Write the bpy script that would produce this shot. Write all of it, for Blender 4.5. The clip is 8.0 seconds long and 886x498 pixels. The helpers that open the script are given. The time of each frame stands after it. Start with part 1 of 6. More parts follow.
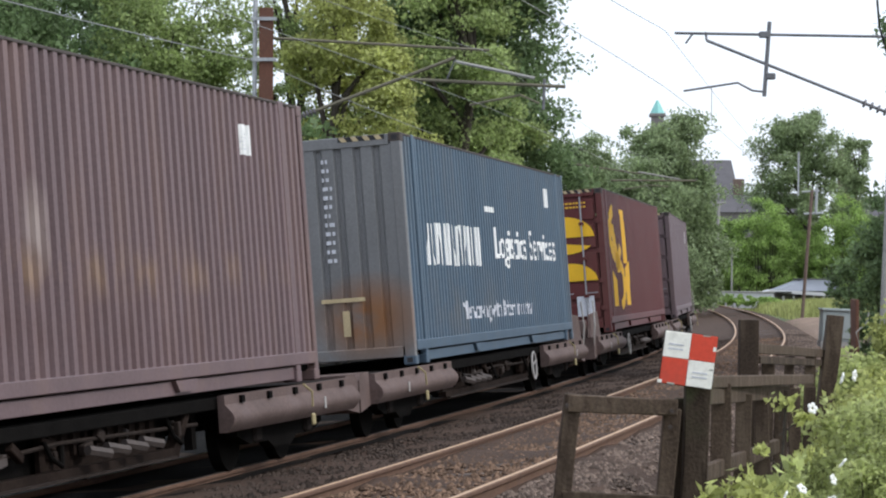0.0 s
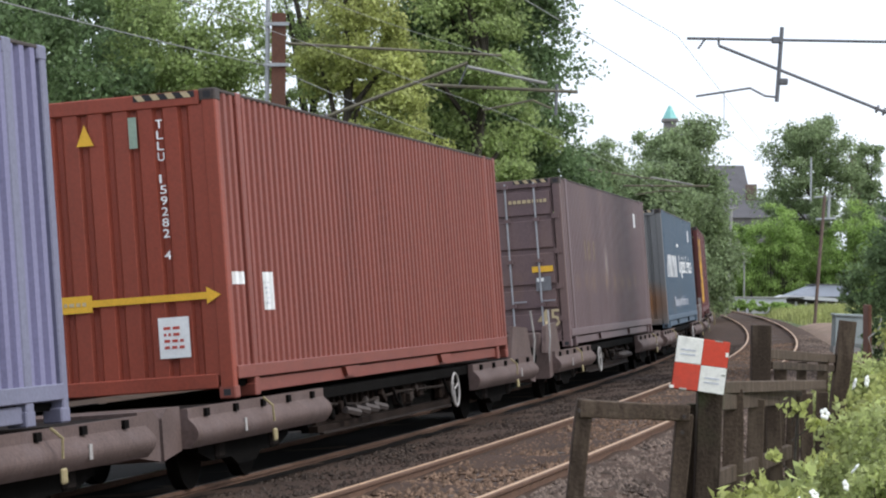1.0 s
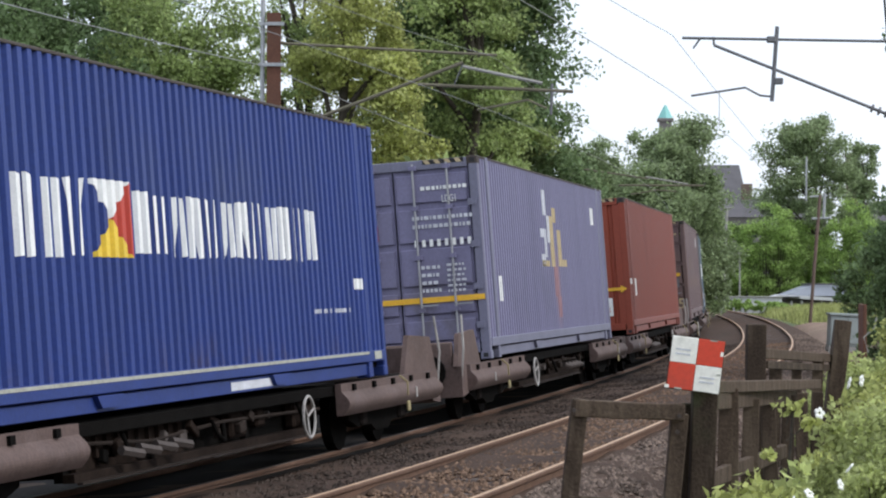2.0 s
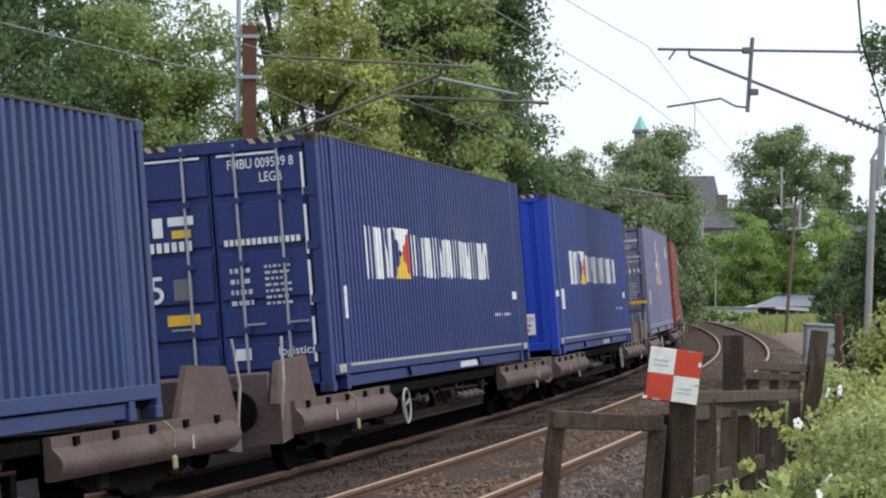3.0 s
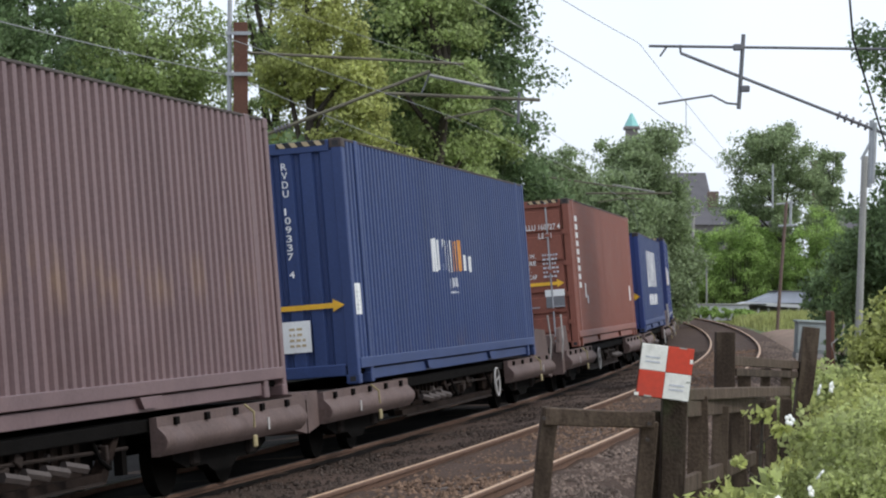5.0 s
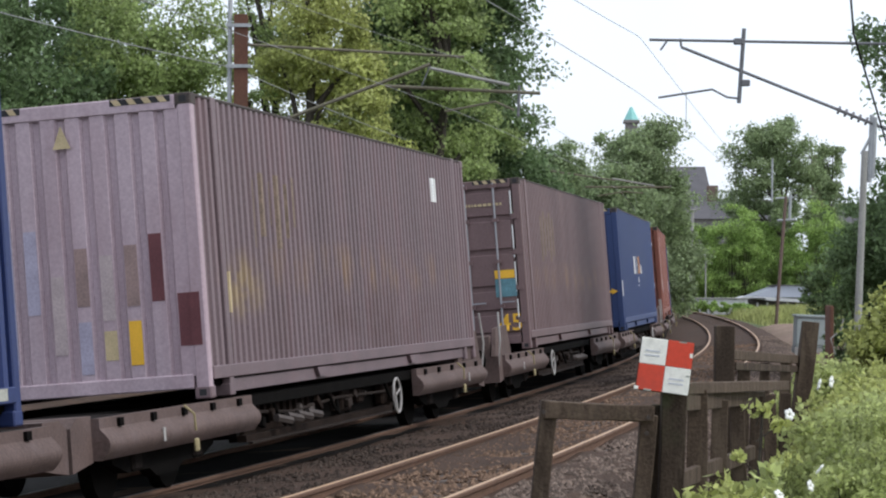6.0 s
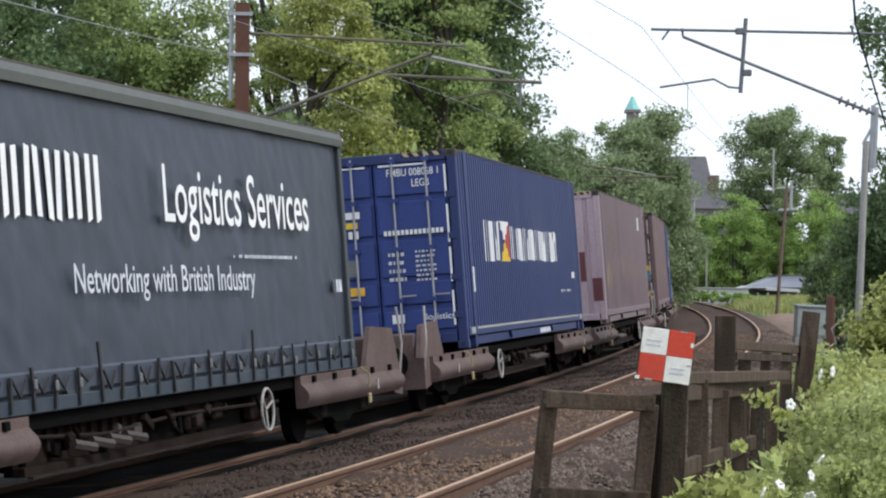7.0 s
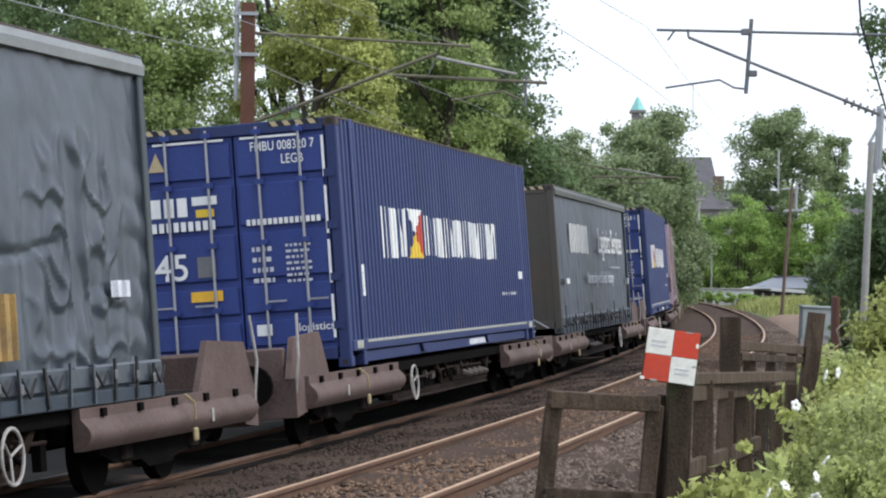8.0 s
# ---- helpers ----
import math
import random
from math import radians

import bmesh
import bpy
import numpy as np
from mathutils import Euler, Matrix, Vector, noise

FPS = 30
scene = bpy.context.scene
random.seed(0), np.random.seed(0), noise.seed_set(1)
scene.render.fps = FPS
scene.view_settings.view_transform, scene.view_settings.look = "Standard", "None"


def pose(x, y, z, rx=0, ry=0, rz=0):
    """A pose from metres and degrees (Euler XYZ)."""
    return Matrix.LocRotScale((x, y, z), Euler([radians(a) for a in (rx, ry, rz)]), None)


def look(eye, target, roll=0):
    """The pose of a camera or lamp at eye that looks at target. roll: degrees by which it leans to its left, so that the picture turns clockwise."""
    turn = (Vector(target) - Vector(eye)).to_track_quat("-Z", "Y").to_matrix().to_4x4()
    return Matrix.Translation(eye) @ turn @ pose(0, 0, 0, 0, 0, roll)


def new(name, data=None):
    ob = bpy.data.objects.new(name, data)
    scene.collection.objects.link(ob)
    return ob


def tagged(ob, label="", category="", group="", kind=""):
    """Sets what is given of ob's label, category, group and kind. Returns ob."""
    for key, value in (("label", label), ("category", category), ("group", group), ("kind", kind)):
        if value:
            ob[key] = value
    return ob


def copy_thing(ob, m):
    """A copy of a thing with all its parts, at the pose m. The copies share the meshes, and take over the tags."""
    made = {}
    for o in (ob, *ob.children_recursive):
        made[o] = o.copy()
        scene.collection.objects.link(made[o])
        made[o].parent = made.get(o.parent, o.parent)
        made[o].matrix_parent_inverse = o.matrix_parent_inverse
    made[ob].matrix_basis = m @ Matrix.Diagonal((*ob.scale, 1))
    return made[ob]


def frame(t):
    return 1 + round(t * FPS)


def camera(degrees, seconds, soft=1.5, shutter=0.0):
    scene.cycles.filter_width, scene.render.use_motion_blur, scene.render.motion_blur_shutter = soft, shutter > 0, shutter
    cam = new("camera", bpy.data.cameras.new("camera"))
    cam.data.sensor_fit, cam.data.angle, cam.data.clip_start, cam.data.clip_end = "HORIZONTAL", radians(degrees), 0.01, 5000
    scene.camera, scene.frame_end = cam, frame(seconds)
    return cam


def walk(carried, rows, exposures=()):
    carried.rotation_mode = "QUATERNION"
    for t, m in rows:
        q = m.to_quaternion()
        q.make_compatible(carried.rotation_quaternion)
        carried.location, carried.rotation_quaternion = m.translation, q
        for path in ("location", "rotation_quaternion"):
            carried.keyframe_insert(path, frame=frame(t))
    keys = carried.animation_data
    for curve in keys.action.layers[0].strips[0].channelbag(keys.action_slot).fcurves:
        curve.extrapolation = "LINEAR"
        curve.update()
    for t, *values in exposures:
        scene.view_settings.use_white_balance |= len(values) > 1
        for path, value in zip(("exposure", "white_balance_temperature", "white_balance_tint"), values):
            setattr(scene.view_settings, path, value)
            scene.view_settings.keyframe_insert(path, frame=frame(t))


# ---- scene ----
# ------------------------------------------------------------------ camera
EYE_H = 1.976
FOV = 2 * math.degrees(math.atan(784 / 4501.5))
cam = camera(FOV, 8.0, soft=2.1, shutter=0.0)
# seconds, yaw to the right, pitch up, lean, sideways sway (radians, metres)
AIM = [
    (0.0, 0.00789, 0.01114, 0.00335, -0.004), (0.5, 0.00611, 0.01156, 0.00592, 0.0),
    (1.0, 0.00305, 0.01317, 0.0041, -0.003), (1.5, 0.0, 0.01319, 0.00668, 0.0),
    (2.0, 0.00476, 0.01307, 0.00321, 0.002), (2.2, 0.0108, 0.01409, 0.0035, -0.003),
    (2.75, 0.0137, 0.0167, 0.0, -0.009),
    (3.5, 0.01499, 0.01913, -0.00213, -0.013), (4.0, 0.0144, 0.01936, -0.00438, -0.01),
    (4.5, 0.01658, 0.01803, -0.00352, -0.011), (6.0, 0.01812, 0.01376, 0.00273, -0.022),
    (6.5, 0.0185, 0.01158, 0.00448, -0.025), (7.0, 0.01783, 0.00947, 0.00535, -0.026),
    (7.5, 0.01629, 0.00886, 0.0047, -0.023), (8.0, 0.0159, 0.00952, 0.00738, -0.029)]


def aim(yaw, pitch, lean, sway):
    way = Vector((math.sin(yaw) * math.cos(pitch), math.cos(yaw) * math.cos(pitch), math.sin(pitch)))
    eye = Vector((sway, 0, EYE_H))
    return look(eye, eye + way * 50, math.degrees(lean))


EXPOSURES = [(0.0, 0.37), (1.0, 0.42), (2.0, 0.29), (3.5, 0.21), (4.5, 0.17), (6.0, 0.25), (7.0, 0.30), (7.6, 0.40), (8.0, 0.43)]
walk(cam, [(t, aim(*a)) for t, *a in AIM], [(t, stops, 6300, 10) for t, stops in EXPOSURES])

# ------------------------------------------------------------------ light
SUN_ELEV, SUN_AZ = 44.0, 106.0      # azimuth clockwise from +y
world = bpy.data.worlds.new("overcast_sky")
scene.world = world
world.use_nodes = True
wn, wl = world.node_tree.nodes, world.node_tree.links
sky = wn.new("ShaderNodeTexSky")
sky.sky_type, sky.sun_disc = "NISHITA", False
sky.sun_elevation, sky.sun_rotation = radians(SUN_ELEV), radians(SUN_AZ)
sky.air_density, sky.dust_density, sky.ozone_density = 1.0, 3.0, 1.0
cloud_map = wn.new("ShaderNodeTexCoord")
cloud = wn.new("ShaderNodeTexNoise")
cloud.inputs["Scale"].default_value, cloud.inputs["Detail"].default_value = 2.2, 5
wl.new(cloud_map.outputs["Generated"], cloud.inputs["Vector"])
ramp = wn.new("ShaderNodeValToRGB")
ramp.color_ramp.elements[0].position, ramp.color_ramp.elements[1].position = 0.35, 0.75
ramp.color_ramp.elements[0].color, ramp.color_ramp.elements[1].color = (0.68, 0.68, 0.68, 1), (0.97, 0.97, 0.97, 1)
wl.new(cloud.outputs["Fac"], ramp.inputs["Fac"])
mix = wn.new("ShaderNodeMix")
mix.data_type = "RGBA"
mix.inputs["B"].default_value = (8.15, 8.65, 9.6, 1)      # cloud cover
wl.new(ramp.outputs["Color"], mix.inputs["Factor"])
wl.new(sky.outputs["Color"], mix.inputs["A"])
wl.new(mix.outputs["Result"], wn["Background"].inputs["Color"])
wn["Background"].inputs["Strength"].default_value = 0.13
sun = new("sun", bpy.data.lights.new("sun", "SUN"))
sun.data.energy, sun.data.angle, sun.data.color = 1.4, radians(11), (1.0, 0.985, 0.965)
a, e = radians(SUN_AZ), radians(SUN_ELEV)
sun.matrix_world = look(Vector((math.sin(a) * math.cos(e), math.cos(a) * math.cos(e), math.sin(e))) * 100, (0, 0, 0))

# ------------------------------------------------------------------ materials
MATS = {}


def mat(name, col, rough=0.7, metal=0.0, vary=0.25, scale=3.0, bump=0.2, fine=40.0, dirt=None, dirt_amt=0.5, dirt_scale=1.5,
        streak=False, island=0.0, obrand=0.0, spec=0.5, emit=0.0, trans=0.0):
    """A painted, stony or earthy surface: two scales of noise in the colour, fine relief, optional dirt with a shape of its own."""
    if name in MATS:
        return MATS[name]
    m = bpy.data.materials.new(name)
    m.use_nodes = True
    n, l = m.node_tree.nodes, m.node_tree.links
    b = n["Principled BSDF"]
    b.inputs["Roughness"].default_value, b.inputs["Metallic"].default_value = rough, metal
    b.inputs["Specular IOR Level"].default_value = spec
    tc = n.new("ShaderNodeTexCoord")
    mp = n.new("ShaderNodeMapping")
    l.new(tc.outputs["Object"], mp.inputs["Vector"])
    if streak:
        mp.inputs["Scale"].default_value = (1, 1, 0.18)
    big = n.new("ShaderNodeTexNoise")
    big.inputs["Scale"].default_value, big.inputs["Detail"].default_value = scale, 6
    l.new(mp.outputs["Vector"], big.inputs["Vector"])
    sm = n.new("ShaderNodeTexNoise")
    sm.inputs["Scale"].default_value, sm.inputs["Detail"].default_value = fine, 4
    l.new(tc.outputs["Object"], sm.inputs["Vector"])
    add = n.new("ShaderNodeMath")
    add.operation = "ADD"
    l.new(big.outputs["Fac"], add.inputs[0])
    l.new(sm.outputs["Fac"], add.inputs[1])
    rng = n.new("ShaderNodeMapRange")
    rng.inputs["From Min"].default_value, rng.inputs["From Max"].default_value = 0.6, 1.4
    rng.inputs["To Min"].default_value, rng.inputs["To Max"].default_value = 1 - vary, 1 + vary
    l.new(add.outputs[0], rng.inputs["Value"])
    last = rng.outputs["Result"]
    for amt, node, out in ((island, "ShaderNodeNewGeometry", "Random Per Island"), (obrand, "ShaderNodeObjectInfo", "Random")):
        if amt:
            g = n.new(node)
            r2 = n.new("ShaderNodeMapRange")
            r2.inputs["To Min"].default_value, r2.inputs["To Max"].default_value = 1 - amt, 1 + amt
            l.new(g.outputs[out], r2.inputs["Value"])
            mu = n.new("ShaderNodeMath")
            mu.operation = "MULTIPLY"
            l.new(last, mu.inputs[0])
            l.new(r2.outputs["Result"], mu.inputs[1])
            last = mu.outputs[0]
    sc = n.new("ShaderNodeVectorMath")
    sc.operation = "SCALE"
    sc.inputs[0].default_value = col
    l.new(last, sc.inputs["Scale"])
    color = sc.outputs["Vector"]
    if dirt:
        d = n.new("ShaderNodeTexNoise")
        d.inputs["Scale"].default_value, d.inputs["Detail"].default_value, d.inputs["Roughness"].default_value = dirt_scale, 8, 0.65
        l.new(mp.outputs["Vector"], d.inputs["Vector"])
        dr = n.new("ShaderNodeMapRange")
        dr.inputs["From Min"].default_value, dr.inputs["From Max"].default_value = 0.5, 0.72
        dr.inputs["To Max"].default_value = dirt_amt
        l.new(d.outputs["Fac"], dr.inputs["Value"])
        mx = n.new("ShaderNodeMix")
        mx.data_type = "RGBA"
        mx.inputs["B"].default_value = (*dirt, 1)
        l.new(dr.outputs["Result"], mx.inputs["Factor"])
        l.new(color, mx.inputs["A"])
        color = mx.outputs["Result"]
    l.new(color, b.inputs["Base Color"])
    if bump:
        bp = n.new("ShaderNodeBump")
        bp.inputs["Strength"].default_value, bp.inputs["Distance"].default_value = bump, 0.02
        l.new(sm.outputs["Fac"], bp.inputs["Height"])
        l.new(bp.outputs["Normal"], b.inputs["Normal"])
    if trans:
        t = n.new("ShaderNodeBsdfTranslucent")
        l.new(color, t.inputs["Color"])
        ms = n.new("ShaderNodeMixShader")
        ms.inputs["Fac"].default_value = trans
        l.new(b.outputs[0], ms.inputs[1])
        l.new(t.outputs[0], ms.inputs[2])
        l.new(ms.outputs[0], n["Material Output"].inputs["Surface"])
    MATS[name] = m
    return m


def stain(m, col, centre, radii, amount=0.8, scale=2.5, cut=0.45, squash=(1, 1, 1)):
    """A patch of dirt, rust or worn-off paint with a ragged edge, at a place of its own on the thing."""
    n, l = m.node_tree.nodes, m.node_tree.links
    base = n["Principled BSDF"].inputs["Base Color"]
    old = base.links[0].from_socket
    tc, sub, div = n.new("ShaderNodeTexCoord"), n.new("ShaderNodeVectorMath"), n.new("ShaderNodeVectorMath")
    sub.operation, div.operation = "SUBTRACT", "DIVIDE"
    sub.inputs[1].default_value, div.inputs[1].default_value = centre, radii
    l.new(tc.outputs["Object"], sub.inputs[0])
    l.new(sub.outputs["Vector"], div.inputs[0])
    ln = n.new("ShaderNodeVectorMath")
    ln.operation = "LENGTH"
    l.new(div.outputs["Vector"], ln.inputs[0])
    sq = n.new("ShaderNodeVectorMath")
    sq.operation = "MULTIPLY"
    sq.inputs[1].default_value = squash
    l.new(tc.outputs["Object"], sq.inputs[0])
    nz = n.new("ShaderNodeTexNoise")
    nz.inputs["Scale"].default_value, nz.inputs["Detail"].default_value, nz.inputs["Roughness"].default_value = scale, 6, 0.6
    l.new(sq.outputs["Vector"], nz.inputs["Vector"])
    fall = n.new("ShaderNodeMapRange")
    fall.inputs["From Min"].default_value, fall.inputs["From Max"].default_value = 1.0, 0.2
    l.new(ln.outputs["Value"], fall.inputs["Value"])
    add = n.new("ShaderNodeMath")
    add.operation = "MULTIPLY"
    l.new(fall.outputs["Result"], add.inputs[0])
    edge = n.new("ShaderNodeMapRange")
    edge.inputs["From Min"].default_value, edge.inputs["From Max"].default_value, edge.inputs["To Max"].default_value = cut, cut + 0.2, amount
    l.new(nz.outputs["Fac"], edge.inputs["Value"])
    l.new(edge.outputs["Result"], add.inputs[1])
    mx = n.new("ShaderNodeMix")
    mx.data_type = "RGBA"
    mx.inputs["B"].default_value = (*col, 1)
    l.new(add.outputs[0], mx.inputs["Factor"])
    l.new(old, mx.inputs["A"])
    l.new(mx.outputs["Result"], base)


# ------------------------------------------------------------------ small mesh tools
def finish(name, bm, material, parent=None, label="", smooth=False, m=None):
    me = bpy.data.meshes.new(name)
    bm.to_mesh(me)
    bm.free()
    me.materials.append(material)
    if smooth:
        for p in me.polygons:
            p.use_smooth = True
    ob = new(name, me)
    if parent:
        ob.parent = parent
    if m is not None:
        ob.matrix_basis = m
    if label:
        ob["label"] = label
    return ob


def part(name, bm, material, parent, label="", smooth=False):
    return finish(name, bm, material, parent, label, smooth)


def raw(name, verts, faces, material, parent=None, label="", smooth=False):
    me = bpy.data.meshes.new(name)
    me.from_pydata([tuple(v) for v in verts], [], faces)
    me.materials.append(material)
    if smooth:
        for p in me.polygons:
            p.use_smooth = True
    me.update()
    ob = new(name, me)
    if parent:
        ob.parent = parent
    if label:
        ob["label"] = label
    return ob


def box(bm, x0, x1, y0, y1, z0, z1, bevel=0.0, m=None):
    r = bmesh.ops.create_cube(bm, size=1.0)
    vs = r["verts"]
    for v in vs:
        v.co = Vector(((x0 + x1) / 2 + v.co.x * (x1 - x0), (y0 + y1) / 2 + v.co.y * (y1 - y0), (z0 + z1) / 2 + v.co.z * (z1 - z0)))
    if bevel:
        es = list({e for v in vs for e in v.link_edges})
        r = bmesh.ops.bevel(bm, geom=es, offset=bevel, segments=1, affect="EDGES")
        vs = list({v for f in r["faces"] for v in f.verts} | {v for v in vs if v.is_valid})
    if m is not None:
        bmesh.ops.transform(bm, matrix=m, verts=vs)
    return bm


def boxed(*a, **k):
    return box(bmesh.new(), *a, **k)


def tube(bm, p, q, r, r2=None, seg=8):
    p, q = Vector(p), Vector(q)
    d = q - p
    m = Matrix.Translation((p + q) / 2) @ d.to_track_quat("Z", "Y").to_matrix().to_4x4()
    bmesh.ops.create_cone(bm, cap_ends=True, segments=seg, radius1=r, radius2=r if r2 is None else r2, depth=d.length, matrix=m)
    return bm


def tubes(pts, r, seg=6, bm=None):
    """One bent tube through the points."""
    bm = bm or bmesh.new()
    pts = [Vector(p) for p in pts]
    rings = []
    for i, p in enumerate(pts):
        d = (pts[min(i + 1, len(pts) - 1)] - pts[max(i - 1, 0)]).normalized()
        q = d.to_track_quat("Z", "Y")
        rings.append([bm.verts.new(p + q @ Vector((r * math.cos(2 * math.pi * k / seg), r * math.sin(2 * math.pi * k / seg), 0))) for k in range(seg)])
    for a, b in zip(rings, rings[1:]):
        for k in range(seg):
            bm.faces.new((a[k], a[(k + 1) % seg], b[(k + 1) % seg], b[k]))
    bm.faces.new(rings[0][::-1])
    bm.faces.new(rings[-1])
    bmesh.ops.recalc_face_normals(bm, faces=bm.faces)
    return bm


def prism(poly, y0, y1, bm=None):
    """Extrude an outline in x, z from y0 to y1."""
    bm = bm or bmesh.new()
    a = [bm.verts.new((x, y0, z)) for x, z in poly]
    b = [bm.verts.new((x, y1, z)) for x, z in poly]
    bm.faces.new(a)
    bm.faces.new(b[::-1])
    n = len(poly)
    for i in range(n):
        bm.faces.new((a[i], b[i], b[(i + 1) % n], a[(i + 1) % n]))
    bmesh.ops.recalc_face_normals(bm, faces=bm.faces)
    return bm


def empty(name, label, category, group="", kind="", m=None):
    ob = tagged(new(name), label, category, group, kind)
    ob.empty_display_size = 0.2
    if m is not None:
        ob.matrix_basis = m
    return ob


# ------------------------------------------------------------------ the line of the railway
STEP = 0.5
S_GRID = np.arange(-420.0, 900.0, STEP)
CURVE = np.interp(S_GRID, [-420, 0, 20, 40, 60, 80, 110, 900], [0.00164, 0.00164, 0.00128, 0.00223, 0.00095, 0.00084, 0.00087, 0.00087])
HEAD = np.concatenate([[0], np.cumsum((CURVE[1:] + CURVE[:-1]) / 2 * STEP)])
ZERO = int(np.searchsorted(S_GRID, 0))
HEAD = HEAD - HEAD[ZERO] + 1.35516
LX, LY = np.cumsum(np.cos(HEAD) * STEP), np.cumsum(np.sin(HEAD) * STEP)
LX, LY = LX - LX[ZERO] - 1.6578, LY - LY[ZERO] + 29.8345
CANT, CANT2, SPACING, RISE = 0.0786, 0.052, 3.327, 0.23     # lean of the two tracks, their spacing, near track's rise


def line(s, off=0.0):
    """Place on the line at s metres along it, off metres to its right, and the heading."""
    h = float(np.interp(s, S_GRID, HEAD))
    return float(np.interp(s, S_GRID, LX)) + math.sin(h) * off, float(np.interp(s, S_GRID, LY)) - math.cos(h) * off, h


# ------------------------------------------------------------------ setting materials
M_GRASS = mat("grass_soil", (0.075, 0.10, 0.03), 0.9, vary=0.45, scale=0.6, fine=25, bump=0.6, dirt=(0.13, 0.12, 0.05), dirt_amt=0.6, dirt_scale=0.9)
M_BALLAST = mat("ballast", (0.062, 0.040, 0.029), 0.9, vary=0.45, scale=1.2, fine=22, bump=1.0, dirt=(0.085, 0.050, 0.032), dirt_amt=0.75, dirt_scale=0.7, spec=0.15)
# Oily stone, taken down to near-black to hold the train's shade.
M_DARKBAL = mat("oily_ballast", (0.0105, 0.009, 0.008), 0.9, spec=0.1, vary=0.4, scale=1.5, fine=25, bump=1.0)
M_STONE = mat("ballast_stone", (0.145, 0.108, 0.086), 0.85, vary=0.3, scale=9, fine=60, bump=0.3, island=0.5, spec=0.2)
M_BROWNSTONE = mat("rusty_ballast_stone", (0.155, 0.10, 0.067), 0.9, vary=0.3, scale=9, fine=60, bump=0.3, island=0.5, spec=0.2)
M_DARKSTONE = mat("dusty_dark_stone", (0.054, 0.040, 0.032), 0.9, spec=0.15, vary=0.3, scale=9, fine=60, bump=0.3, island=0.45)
M_RAILTOP = mat("worn_rail_head", (0.45, 0.29, 0.17), 0.55, 0.2, vary=0.2, scale=4, fine=30, bump=0.05)
# Darker rail head for the far track, coloured for the train's shade.
M_SHADEHEAD = mat("dull_rail_head", (0.10, 0.09, 0.085), 0.5, 0.4, vary=0.25, scale=4, fine=30, bump=0.05)
M_RAILSIDE = mat("rusty_rail_web", (0.125, 0.066, 0.039), 0.85, vary=0.35, scale=5, fine=50, bump=0.4)
M_SLEEPER = mat("sleeper_concrete", (0.075, 0.056, 0.045), 0.9, vary=0.3, scale=3, fine=40, obrand=0.2)


def strip(name, s0, s1, ds, profile, material, label, category, bumpy=0.0, kind="structure"):
    """A sheet along the line; profile: off, height."""
    ss = np.arange(s0, s1 + ds * 0.5, ds)
    rng = np.random.RandomState(len(name))
    verts, faces, w = [], [], len(profile)
    for s in ss:
        for off, z in profile:
            x, y, _ = line(s, off)
            verts.append((x, y, z + (rng.rand() - 0.5) * bumpy))
    for i in range(len(ss) - 1):
        for j in range(w - 1):
            k = i * w + j
            faces.append((k, k + 1, k + w + 1, k + w))
    return tagged(raw(name, verts, faces, material, smooth=True), label, category, kind=kind)


NEAR_OFF = SPACING
# one sheet of ground to the horizon, with the track bed sunk into it a little
strip("ground", -150, 860, 5, [(-420, 1.0), (-150, 0.8), (-60, 0.6), (-20, 0.3), (-9, -0.1), (-5, -0.5), (-2.6, -0.5), (1.7, -0.45), (5.4, -0.4),
      (6.6, -0.25), (9, 0.0), (12, 0.1), (18, 0.25), (30, 0.4), (60, 0.8), (150, 1.2), (420, 2.0)], M_GRASS,
      "rough grassy ground beside the railway", "ground")
M_SOIL = mat("trodden_brown_soil", (0.235, 0.17, 0.13), 0.95, vary=0.4, scale=0.8, fine=14, bump=0.7, dirt=(0.10, 0.10, 0.05), dirt_amt=0.6, dirt_scale=0.6, spec=0.1)
strip("soil_bank", 22, 92, 1.0, [(5.0, -0.42), (5.5, -0.02), (6.2, 0.14), (8.0, 0.18), (9.5, 0.16), (12.5, 0.02)], M_SOIL, "bare brown soil beside the near track", "soil", bumpy=0.08)
tb = -0.11
strip("ballast_bed", -90, 420, 1.0, [(-8.5, -0.05), (-6.0, -0.4), (-3.4, -0.44), (-2.3, -0.24), (-1.4, -0.75 * CANT - 0.1), (0, tb), (0.75, -0.015), (1.3, 0.02), (1.75, 0.03), (2.0, 0.05),
      (SPACING - 0.75, RISE - 0.125), (SPACING, RISE - 0.13), (SPACING + 0.75, RISE - 0.06), (SPACING + 1.5, RISE - 0.06), (SPACING + 2.4, -0.35), (SPACING + 3.0, -0.42)],
      M_BALLAST, "grey-brown stone ballast under two tracks", "ballast", bumpy=0.05)

# Dark sheet over the bed: oil stain plus painted shade under the train.
strip("oily_track_bed", -60, 300, 1.0, [(-7.0, -0.18), (-5.6, -0.36), (-3.4, -0.40), (-2.2, -0.21), (-1.4, -0.75 * CANT - 0.085), (0, tb + 0.015), (0.66, -0.01), (0.98, 0.012)], M_DARKBAL, "oily ballast painted near-black for the shade under the train", "ballast", bumpy=0.02)

RAIL_PROFILE = [(-0.07, -0.155), (0.07, -0.155), (0.07, -0.14), (0.012, -0.12), (0.012, -0.045), (0.035, -0.035), (0.036, -0.008), (0.028, 0.0),
                (-0.028, 0.0), (-0.036, -0.008), (-0.035, -0.035), (-0.012, -0.045), (-0.012, -0.12), (-0.07, -0.14)]


